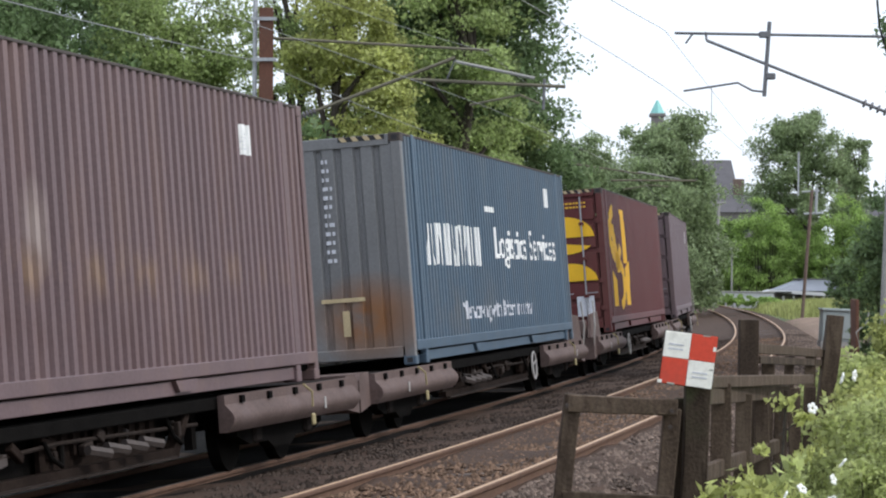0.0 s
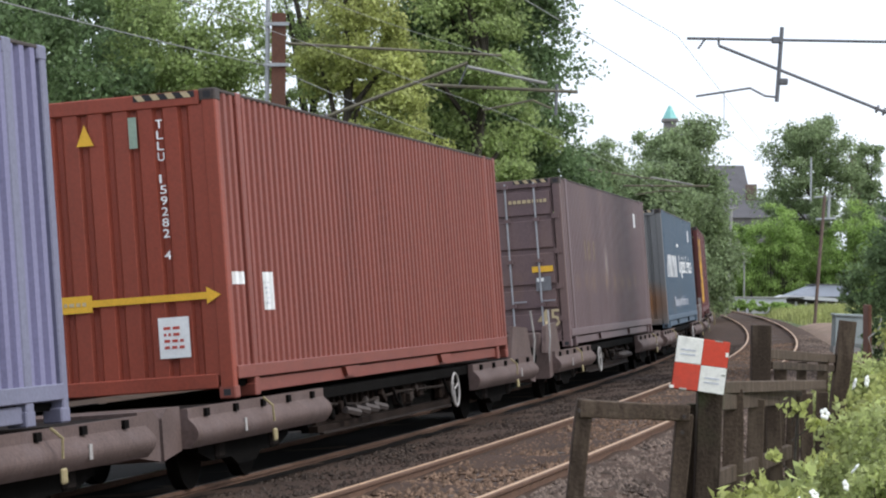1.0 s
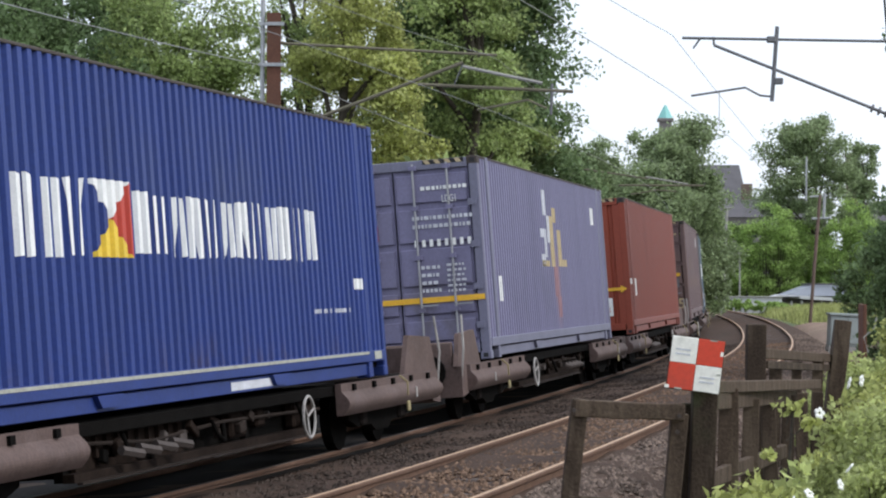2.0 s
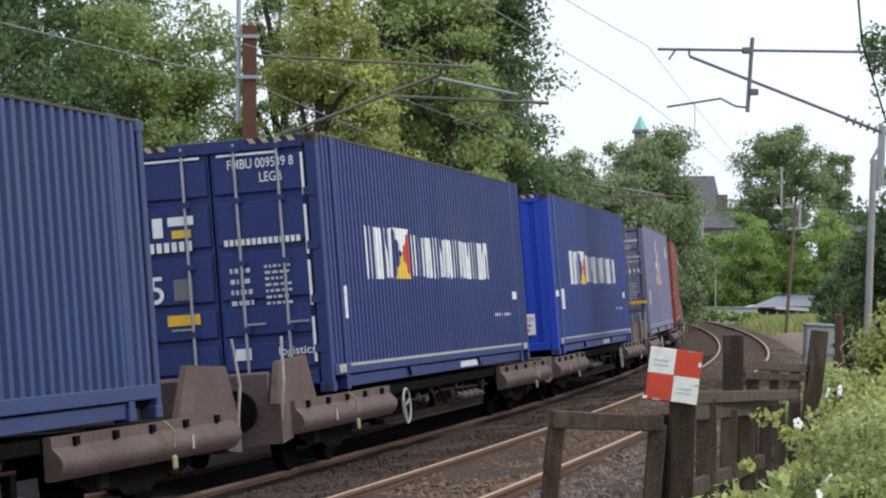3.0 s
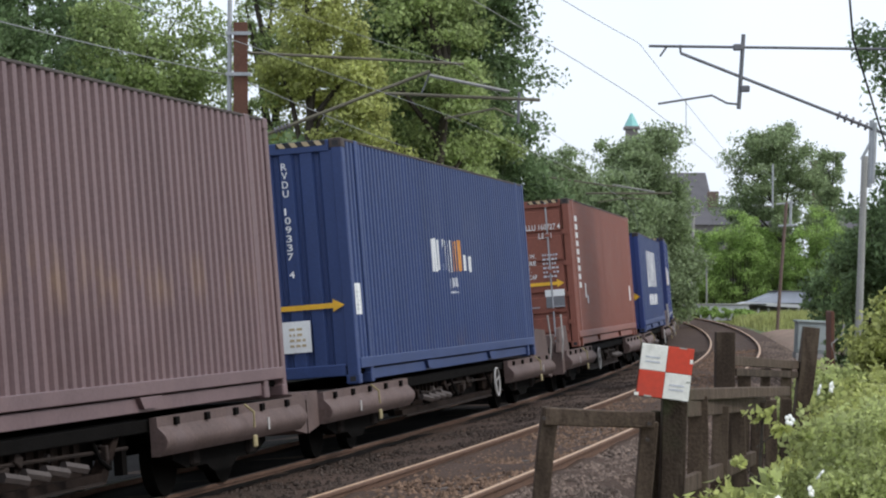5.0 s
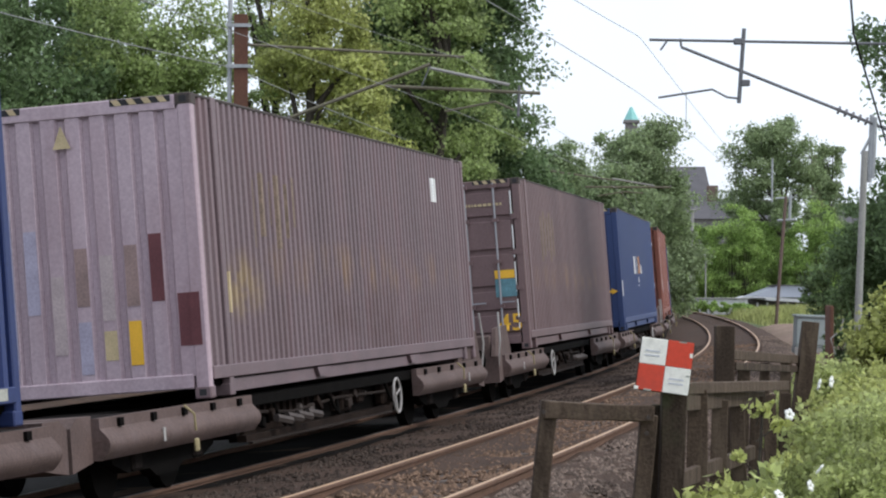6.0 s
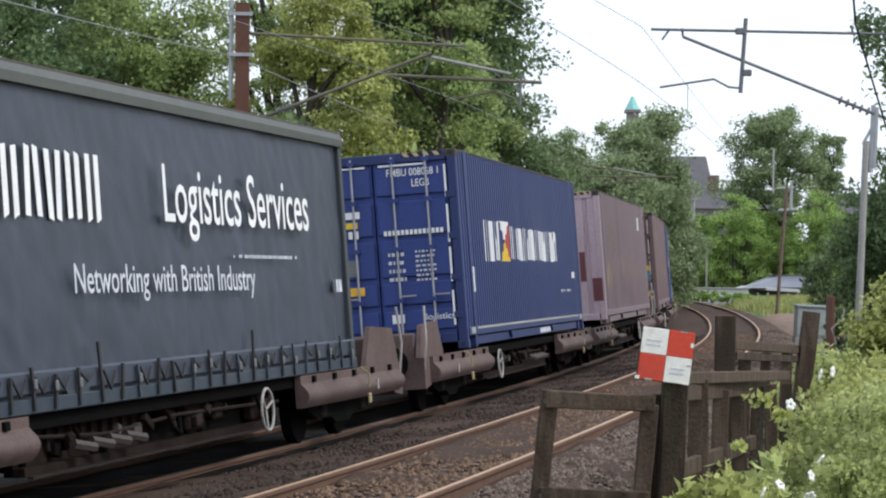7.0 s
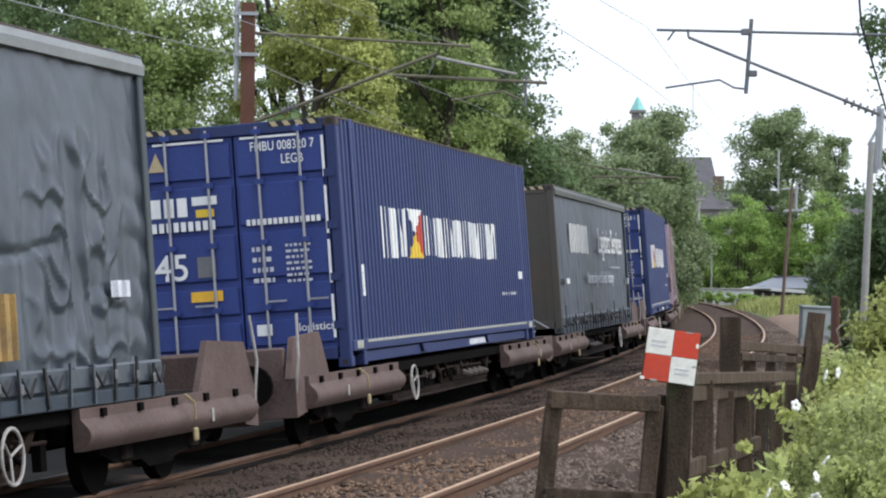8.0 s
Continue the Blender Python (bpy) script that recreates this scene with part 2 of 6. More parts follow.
def rail(off, z, lean, group, head=None):
    ss = np.arange(-70, 330, 1.0)
    root = empty("rail", "rusty running rail with a worn bright head", "rail", group, "structure")
    for nm, prof, m in (("rail_web", RAIL_PROFILE, M_RAILSIDE), ("rail_head", [(-0.023, 0.002), (-0.029, -0.005), (0.029, -0.005), (0.023, 0.002)], head or M_RAILTOP)):
        verts, faces, w = [], [], len(prof)
        for s in ss:
            for a, b in prof:
                x, y, _ = line(s, off + a)
                verts.append((x, y, z + b + a * lean))
        for i in range(len(ss) - 1):
            for j in range(w):
                k, j2 = i * w, (j + 1) % w
                faces.append((k + j, k + j2, k + w + j2, k + w + j))
        raw(nm, verts, faces, m, root)
    return root


G = 0.7525
rail(-G, -G * CANT, CANT, "rails of the far track", M_SHADEHEAD)
rail(G, G * CANT, CANT, "rails of the far track", M_SHADEHEAD)
rail(SPACING - G, RISE - G * CANT2, CANT2, "rails of the near track")
rail(SPACING + G, RISE + G * CANT2, CANT2, "rails of the near track")


def sleepers(off, z, lean, s0, s1, n, group):
    bm = boxed(-0.13, 0.13, -1.25, 1.25, -0.2, 0, 0.02)
    first = tagged(finish("sleeper", bm, M_SLEEPER), "weathered concrete sleeper sunk in ballast", "sleeper", group, "structure")
    for i in range(n):
        s = s0 + (s1 - s0) * i / (n - 1)
        x, y, h = line(s, off)
        m = pose(x, y, z - 0.128, 0, 0, math.degrees(h)) @ pose(0, 0, 0, math.degrees(-lean))
        if i == 0:
            first.matrix_basis = m
        else:
            copy_thing(first, m)


sleepers(SPACING, RISE, CANT2, -14, 100, 176, "sleepers of the near track")
sleepers(0, 0, CANT, -14, 60, 114, "sleepers of the far track")


def stones(name, n, s0, s1, offs, zf, material, size, label, seed):
    """Loose ballast: squashed, jittered lumps in one mesh."""
    rng = np.random.RandomState(seed)
    base = np.array([(1, 0, 0), (-1, 0, 0), (0, 1, 0), (0, -1, 0), (0, 0, 1), (0, 0, -1)], float)
    tri = [(0, 2, 4), (2, 1, 4), (1, 3, 4), (3, 0, 4), (2, 0, 5), (1, 2, 5), (3, 1, 5), (0, 3, 5)]
    u = rng.rand(n) ** 1.6
    S, O = s0 + (s1 - s0) * u, offs[0] + (offs[1] - offs[0]) * rng.rand(n)
    h = np.interp(S, S_GRID, HEAD)
    X, Y = np.interp(S, S_GRID, LX) + np.sin(h) * O, np.interp(S, S_GRID, LY) - np.cos(h) * O
    Z = np.array([zf(o) for o in O])
    k = size * (0.6 + 0.8 * rng.rand(n, 1, 1))
    V = base[None] * (0.55 + 0.6 * rng.rand(n, 6, 1)) * k * np.array([1, 0.8, 0.7])
    an = rng.rand(n) * 6.28
    c, s = np.cos(an)[:, None], np.sin(an)[:, None]
    V = np.stack([V[..., 0] * c - V[..., 1] * s, V[..., 0] * s + V[..., 1] * c, V[..., 2]], -1)
    V += np.stack([X, Y, Z], -1)[:, None]
    faces = [(a + 6 * i, b + 6 * i, c2 + 6 * i) for i in range(n) for a, b, c2 in tri]
    return tagged(raw(name, V.reshape(-1, 3), faces, material), label, "ballast stones", kind="stuff")


def bed(o):
    return float(np.interp(o, [-2.3, -1.4, 0, 1.3, 1.75, 2.0, SPACING - 0.75, SPACING, SPACING + 0.75, SPACING + 1.5, SPACING + 2.4, SPACING + 3],
                           [-0.24, -0.16, -0.11, 0.02, 0.03, 0.05, RISE - 0.125, RISE - 0.13, RISE - 0.06, RISE - 0.06, -0.35, -0.42]))


stones("ballast_stones", 22000, -14, 60, (SPACING + 0.85, SPACING + 2.9), bed, M_STONE, 0.038, "loose grey broken stone on the track shoulder", 3)
stones("ballast_stones", 9000, -14, 50, (SPACING - 0.7, SPACING + 0.7), bed, M_BROWNSTONE, 0.036, "brown rust-stained broken stone between the rails", 4)
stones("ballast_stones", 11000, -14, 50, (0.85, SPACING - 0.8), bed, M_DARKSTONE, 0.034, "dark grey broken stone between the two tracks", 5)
# ------------------------------------------------------------------ containers
CL, CW = 13.716, 2.5
PITCH = 0.205


def corrugation(x):
    """Depth of the folded side sheet at x."""
    u = (x % PITCH) / PITCH
    if u < 0.43:
        return 0.0
    if u < 0.54:
        return 0.048 * (u - 0.43) / 0.11
    if u < 0.895:
        return 0.048
    return 0.048 * (1 - u) / 0.105


def breaks(x0, x1):
    xs = [x0]
    i = math.floor(x0 / PITCH) - 1
    while i * PITCH < x1:
        for u in (0, 0.43, 0.54, 0.895):
            x = (i + u) * PITCH
            if x0 + 1e-4 < x < x1 - 1e-4:
                xs.append(x)
        i += 1
    return xs + [x1]


# Black of the underframe includes the shade it stands in.
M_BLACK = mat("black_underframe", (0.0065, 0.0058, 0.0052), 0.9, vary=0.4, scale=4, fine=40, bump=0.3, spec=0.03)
M_ROD = mat("galvanised_rod", (0.32, 0.32, 0.34), 0.5, 0.5, vary=0.2, fine=60, bump=0.1)
M_WHITE = mat("white_lettering", (0.78, 0.78, 0.76), 0.6, vary=0.12, scale=5, fine=60, bump=0.0)
M_FADED = mat("faded_lettering", (0.55, 0.56, 0.60), 0.7, vary=0.3, scale=6, fine=60, bump=0.0)
M_YELLOW = mat("yellow_marking", (0.75, 0.42, 0.03), 0.6, vary=0.15, scale=5, fine=60, bump=0.0)
M_CHALK = mat("dull_cream_stripe", (0.34, 0.34, 0.29), 0.7, vary=0.35, scale=4, fine=40, bump=0.0)
M_OCHRE = mat("faded_ochre", (0.48, 0.38, 0.22), 0.7, vary=0.25, scale=5, fine=60, bump=0.0)
M_CASTING = mat("rusty_dark_casting", (0.055, 0.042, 0.036), 0.8, vary=0.4, scale=8, bump=0.2)
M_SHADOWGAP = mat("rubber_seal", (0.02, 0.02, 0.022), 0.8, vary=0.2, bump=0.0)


def side_patch(bm, x0, x1, z0, z1, lift=0.004):
    """Paint that follows the folds of the right-hand side."""
    xs = breaks(x0, x1)
    lo = [bm.verts.new((x, -CW / 2 + 0.012 + corrugation(x) - lift, z0)) for x in xs]
    hi = [bm.verts.new((x, -CW / 2 + 0.012 + corrugation(x) - lift, z1)) for x in xs]
    for i in range(len(xs) - 1):
        bm.faces.new((lo[i], lo[i + 1], hi[i + 1], hi[i]))


def side_sheet(x0, x1, z0, z1, left):
    bm = bmesh.new()
    if left:
        box(bm, x0, x1, CW / 2 - 0.05, CW / 2 - 0.01, z0, z1)
    else:
        side_patch(bm, x0, x1, z0, z1, 0.0)
    return bm


def text_mesh(body, height, width=None, align="LEFT"):
    cu = bpy.data.curves.new("lettering", "FONT")
    cu.body, cu.size, cu.align_x, cu.resolution_u, cu.offset = body, 1.0, align, 3, 0.006
    ob = new("lettering", cu)
    me = bpy.data.meshes.new_from_object(ob.evaluated_get(bpy.context.evaluated_depsgraph_get()))
    bpy.data.objects.remove(ob)
    bm = bmesh.new()
    bm.from_mesh(me)
    bpy.data.meshes.remove(me)
    xs, ys = [v.co.x for v in bm.verts], [v.co.y for v in bm.verts]
    x0, x1, y0, y1 = min(xs), max(xs), min(ys), max(ys)
    k = height / (y1 - y0)
    kx = k if width is None else width / (x1 - x0)
    for v in bm.verts:
        v.co = Vector(((v.co.x - x0) * kx, (v.co.y - y0) * k, 0))
    return bm


def side_text(body, x, z, height, width, material, parent, flat=False):
    """Words on the right-hand side, bent over the folds."""
    bm = text_mesh(body, height, width)
    for v in bm.verts:
        v.co = Vector((v.co.x + x, 0, v.co.y + z))
    if not flat:
        for b in breaks(x, x + width)[1:-1]:
            bmesh.ops.bisect_plane(bm, geom=bm.verts[:] + bm.edges[:] + bm.faces[:], plane_co=(b, 0, 0), plane_no=(1, 0, 0))
    for v in bm.verts:
        v.co.y = -CW / 2 + 0.012 - 0.004 + (0 if flat else corrugation(v.co.x))
    return tagged(part("lettering", bm, material, parent), kind="stuff")


def end_text(body, y, z, height, width, material, parent, upright=False, x=None):
    """Words on the trailing end; upright stacks the characters. y runs to the viewer's right."""
    x = -CL / 2 - 0.012 if x is None else x
    if upright:
        n = len(body)
        out = bmesh.new()
        for i, ch in enumerate(body):
            if ch == " ":
                continue
            bm = text_mesh(ch, height / n * 0.78, width * (0.35 if ch in "1I" else 1.0))
            for v in bm.verts:
                v.co = Vector((x, -(y + v.co.x), z + height - (i + 1) * height / n + v.co.y))
            me = bpy.data.meshes.new("tmp")
            bm.to_mesh(me)
            bm.free()
            out.from_mesh(me)
            bpy.data.meshes.remove(me)
        bm = out
    else:
        bm = text_mesh(body, height, width)
        for v in bm.verts:
            v.co = Vector((x, -(y + v.co.x), z + v.co.y))
    return tagged(part("lettering", bm, material, parent), kind="stuff")


def end_rect(parent, y0, y1, z0, z1, material, name="marking", x=None, lift=0.012):
    x = (-CL / 2 if x is None else x) - lift
    bm = boxed(x - 0.002, x, -y1, -y0, z0, z1)
    return part(name, bm, material, parent)


def side_rect(parent, x0, x1, z0, z1, material, name="marking", lift=0.004):
    bm = bmesh.new()
    side_patch(bm, x0, x1, z0, z1, lift)
    return part(name, bm, material, parent)


def side_poly(outlines, material, parent, name="marking", lift=0.004, flat=False):
    """Flat shapes of paint on the right-hand side, bent over the folds; outlines in x, z."""
    bm = bmesh.new()
    for pts in outlines:
        bm.faces.new([bm.verts.new((x, 0, z)) for x, z in pts])
    bmesh.ops.recalc_face_normals(bm, faces=bm.faces)
    xs = [v.co.x for v in bm.verts]
    if not flat:
        for k in breaks(min(xs), max(xs))[1:-1]:
            bmesh.ops.bisect_plane(bm, geom=bm.verts[:] + bm.edges[:] + bm.faces[:], plane_co=(k, 0, 0), plane_no=(1, 0, 0))
    for v in bm.verts:
        v.co.y = -CW / 2 + 0.012 - lift + (0 if flat else corrugation(v.co.x))
    return part(name, bm, material, parent)


def glyph_blocks(parent, x0, x1, z0, z1, count, material, seed=0, flat=False):
    """A name as a row of plain worn blocks: bars, leaning bars, wedges."""
    rng = random.Random(seed)
    w = (x1 - x0) / count
    for i in range(count):
        a, kind = x0 + i * w, rng.randrange(4)
        e = [rng.uniform(-0.02, 0.02) for _ in range(4)]
        bars = {0: ((0.08, 0.32, 0.08, 0.32), (0.54, 0.78, 0.54, 0.78)), 1: ((0.06, 0.30, 0.14, 0.38), (0.60, 0.84, 0.52, 0.76)),
                2: ((0.14, 0.38, 0.14, 0.38), (0.52, 0.80, 0.52, 0.80)), 3: ((0.14, 0.38, 0.06, 0.30), (0.52, 0.76, 0.60, 0.84))}[kind]
        for u0, u1, t0, t1 in bars:
            one = side_poly([[(a + u0 * w, z0 + e[0]), (a + u1 * w, z0 + e[1]), (a + t1 * w, z1 + e[2]), (a + t0 * w, z1 + e[3])]], material, parent, "name_block", flat=flat)
    return one


def text_bars(parent, y0, y1, z0, z1, rows, material, seed=0, end=True, x=None):
    """Small writing that cannot be read: short bars in rows."""
    rng = random.Random(seed)
    bm = bmesh.new()
    h = (z1 - z0) / rows
    xx = (-CL / 2 if x is None else x) - 0.012
    for r in range(rows):
        y = y0
        while y < y1 - 0.03:
            w = rng.uniform(0.02, 0.07)
            e = min(y + w, y1)
            za, zb = z1 - (r + 0.72) * h, z1 - (r + 0.28) * h
            if end:
                box(bm, xx - 0.002, xx, -e, -y, za, zb)
            else:
                side_patch(bm, y, e, za, zb)
            y = e + 0.022
    return tagged(part("small_writing", bm, material, parent), kind="stuff")


def paint(name, col, dirt, amt=0.45, vary=0.22):
    return mat(name, col, 0.55, vary=vary, scale=1.4, fine=30, bump=0.1, dirt=dirt, dirt_amt=amt, dirt_scale=1.3, streak=True, spec=0.4)


def container(label, col, H, ends, frame_col=None, dirt=(0.12, 0.07, 0.05), amt=0.4, name="shipping_container", group="containers on the train", curtain=False, front_col=None, front_dirt=None):
    root = empty(name, label, "container", group)
    key = label.replace(" ", "_")[:40]
    m = paint("paint_" + key, col, dirt, amt)
    mf = paint("frame_" + key, frame_col or tuple(c * 0.9 for c in col), dirt, amt)
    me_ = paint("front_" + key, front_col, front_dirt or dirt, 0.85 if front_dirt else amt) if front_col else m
    X, Y = CL / 2, CW / 2
    # rails
    for sy in (-1, 1):
        y0, y1 = (-Y + 0.005, -Y + 0.09) if sy < 0 else (Y - 0.09, Y - 0.005)
        part("bottom_rail", boxed(-X + 0.12, X - 0.12, y0 - (0.014 if sy < 0 else 0), y1, 0.175, 0.30, 0.008), mf, root)
        lower = part("lower_rail", boxed(-X + 0.84, X - 0.84, y0 + (0.03 if sy < 0 else 0), y1, 0.03, 0.16, 0.006), mf, root)
        for gx in (-2.45, 2.45):
            part("lift_pocket", prism([(gx - 0.30, 0.162), (gx + 0.30, 0.162), (gx + 0.20, 0.06), (gx - 0.20, 0.06)], *((y0 - 0.016, y0 + 0.04) if sy < 0 else (y1 - 0.04, y1))), mf, lower)
        part("top_rail", boxed(-X + 0.02, X - 0.02, y0 + (0.001 if sy < 0 else 0), y1, H - 0.034, H - 0.004, 0.006), M_CASTING, root)
        if not curtain:
            part("side_panel", side_sheet(-X + 0.1, X - 0.1, 0.29, H - 0.03, sy > 0), m, root)
        for ex in (-1, 1):
            part("corner_post", boxed(ex * X - 0.06 * ex - 0.06, ex * X - 0.06 * ex + 0.06, y0, y1 + (0.05 if sy < 0 else 0), 0.1, H - 0.1, 0.012), me_ if ex < 0 and ends == "wall" else mf, root)
            if not curtain:
                part("stacking_post", boxed(ex * (X - 0.76) - 0.07, ex * (X - 0.76) + 0.07, y0 - 0.004 if sy < 0 else y0, y1, 0.02, H - 0.02, 0.01), mf, root)
            for z in (0, H - 0.118):
                c = boxed(ex * (X - 0.76) - 0.085, ex * (X - 0.76) + 0.085, -Y if sy < 0 else Y - 0.16, -Y + 0.16 if sy < 0 else Y, z, z + 0.118, 0.01)
                part("corner_casting", c, mf, root)
                c = boxed(ex * X - ex * 0.085 - 0.085, ex * X - ex * 0.085 + 0.085, -Y if sy < 0 else Y - 0.16, -Y + 0.16 if sy < 0 else Y, z, z + 0.118, 0.012)
                part("corner_casting", c, M_CASTING if ex < 0 and z else mf, root)
                if ex < 0:
                    yc = sy * (Y - 0.08)
                    # The hole's dark inside is only a black plate on the casting.
                    part("casting_hole", boxed(-X - 0.003, -X + 0.01, yc - 0.035, yc + 0.035, z + 0.03, z + 0.09), M_SHADOWGAP, root)
    part("roof", boxed(-X + 0.05, X - 0.05, -Y + 0.05, Y - 0.05, H - 0.04, H - 0.015), mf, root)
    part("floor", boxed(-X + 0.05, X - 0.05, -Y + 0.1, Y - 0.1, 0.1, 0.16), M_BLACK, root)
    part("front_header", boxed(-X + 0.0, -X + 0.1, -Y + 0.16, Y - 0.16, H - 0.15, H - 0.01, 0.01), me_ if ends == "wall" else mf, root)
    part("front_sill", boxed(-X + 0.0, -X + 0.1, -Y + 0.16, Y - 0.16, 0.1, 0.24, 0.01), me_ if ends == "wall" else mf, root)
    # black and yellow warning bars at the top edge
    for sy in (-1, 1):
        part("warning_strip", boxed(-X - 0.003, -X + 0.01, sy * (Y - 0.5) - 0.3, sy * (Y - 0.5) + 0.3, H - 0.075, H - 0.014), M_SHADOWGAP, root)
        for i in range(4):
            yb = sy * (Y - 0.5) - 0.27 + i * 0.15
            wb = prism([(yb, H - 0.073), (yb + 0.07, H - 0.073), (yb + 0.11, H - 0.016), (yb + 0.04, H - 0.016)], -0.001, 0.001)
            for v in wb.verts:
                v.co = Vector((-X - 0.006 + v.co.y, v.co.x, v.co.z))
            part("warning_bar", wb, M_OCHRE, root)
    part("end_wall", boxed(X - 0.1, X - 0.06, -Y + 0.1, Y - 0.1, 0.15, H - 0.1), mf, root)
    if curtain:
        part("front_wall", boxed(-X + 0.012, -X + 0.06, -Y + 0.135, Y - 0.135, 0.22, H - 0.14, 0.004), me_, root)
        for i in range(4):
            yb = -Y + 0.3 + i * 0.62
            part("wall_rib", boxed(-X + 0.004, -X + 0.014, yb, yb + 0.03, 0.24, H - 0.15), me_, root)
    elif ends == "wall":
        bm = bmesh.new()
        pts = []
        n = 9
        for i in range(n):
            w = (CW - 0.27) / n
            a = -Y + 0.135 + i * w
            pts += [(a, 0.0), (a + w * 0.55, 0.0), (a + w * 0.68, 0.045), (a + w * 0.88, 0.045)]
        pts.append((Y - 0.135, 0.0))
        lo = [bm.verts.new((-X + 0.012 + d, y, 0.22)) for y, d in pts]
        hi = [bm.verts.new((-X + 0.012 + d, y, H - 0.14)) for y, d in pts]
        for i in range(len(pts) - 1):
            bm.faces.new((lo[i + 1], lo[i], hi[i], hi[i + 1]))
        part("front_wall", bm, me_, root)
    else:
        for sy in (-1, 1):
            a, b = (0.012, Y - 0.16) if sy > 0 else (-Y + 0.16, -0.012)
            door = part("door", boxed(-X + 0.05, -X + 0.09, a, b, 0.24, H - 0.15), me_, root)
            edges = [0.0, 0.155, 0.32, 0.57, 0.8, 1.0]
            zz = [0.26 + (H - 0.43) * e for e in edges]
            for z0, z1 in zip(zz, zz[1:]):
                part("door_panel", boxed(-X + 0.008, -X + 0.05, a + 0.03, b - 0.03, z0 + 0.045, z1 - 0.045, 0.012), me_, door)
            for f in (0.27, 0.73):
                y = a + (b - a) * f
                rod = part("lock_rod", tube(bmesh.new(), (-X - 0.035, y, 0.12), (-X - 0.035, y, H - 0.06), 0.017), M_ROD, door)
                for z in (0.2, 0.75, 1.5, 2.2, H - 0.12):
                    part("rod_bracket", boxed(-X - 0.055, -X + 0.01, y - 0.05, y + 0.05, z - 0.03, z + 0.03), me_, rod)
                part("door_handle", boxed(-X - 0.065, -X - 0.045, min(y, y + 0.24 * sy), max(y, y + 0.24 * sy), 0.80, 0.822), M_ROD, door)
            for z in (0.45, 1.0, 1.6, 2.2):
                ye = b if sy > 0 else a
                part("hinge", boxed(-X - 0.02, -X + 0.03, ye - 0.02, ye + 0.1 if sy > 0 else ye + 0.02, z, z + 0.09) if sy > 0 else
                     boxed(-X - 0.02, -X + 0.03, ye - 0.1, ye + 0.02, z, z + 0.09), mf, door)
    return root
# ------------------------------------------------------------------ wagons
M_COVER = mat("brown_dusty_wagon_steel", (0.102, 0.069, 0.060), 0.8, vary=0.35, scale=2.0, fine=30, bump=0.25, dirt=(0.135, 0.10, 0.095), dirt_amt=0.6, dirt_scale=2.5, spec=0.3)
# Deck, skirt and dusty steel: colours darkened for the shade under the container.
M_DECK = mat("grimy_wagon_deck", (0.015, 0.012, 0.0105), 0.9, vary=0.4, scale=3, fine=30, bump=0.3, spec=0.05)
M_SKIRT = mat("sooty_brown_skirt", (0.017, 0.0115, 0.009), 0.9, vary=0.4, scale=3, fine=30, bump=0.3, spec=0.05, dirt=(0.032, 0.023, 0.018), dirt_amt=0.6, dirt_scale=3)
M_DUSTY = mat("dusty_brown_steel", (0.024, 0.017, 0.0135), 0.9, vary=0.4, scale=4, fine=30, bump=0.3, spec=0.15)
M_WHEELRIM = mat("chalky_white_rim", (0.33, 0.31, 0.29), 0.7, vary=0.3, scale=9, fine=60)
M_WORN = mat("worn_step_steel", (0.055, 0.042, 0.036), 0.8, vary=0.35, scale=8, fine=50, bump=0.2)
M_TAG = mat("stained_yellow_tag", (0.27, 0.22, 0.11), 0.8, vary=0.3, scale=9)
# Wheels near-black in colour, in place of the shade around them.
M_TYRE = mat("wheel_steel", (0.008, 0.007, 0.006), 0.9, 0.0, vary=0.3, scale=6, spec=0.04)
COVER_PROFILE = [(-1.20, 0.775), (-1.27, 0.775), (-1.27, 0.69)] + [(-1.27 - 0.085 * math.sin(math.pi * i / 12), 0.685 - 0.255 * i / 12) for i in range(1, 13)] + [(-1.20, 0.43)]


def extrude_x(profile, x0, x1, bm=None, mirror=False):
    bm = bm or bmesh.new()
    k = -1 if mirror else 1
    a = [bm.verts.new((x0, y * k, z)) for y, z in profile]
    b = [bm.verts.new((x1, y * k, z)) for y, z in profile]
    bm.faces.new(a)
    bm.faces.new(b[::-1])
    for i in range(len(profile)):
        j = (i + 1) % len(profile)
        bm.faces.new((a[i], b[i], b[j], a[j]))
    bmesh.ops.recalc_face_normals(bm, faces=bm.faces)
    return bm


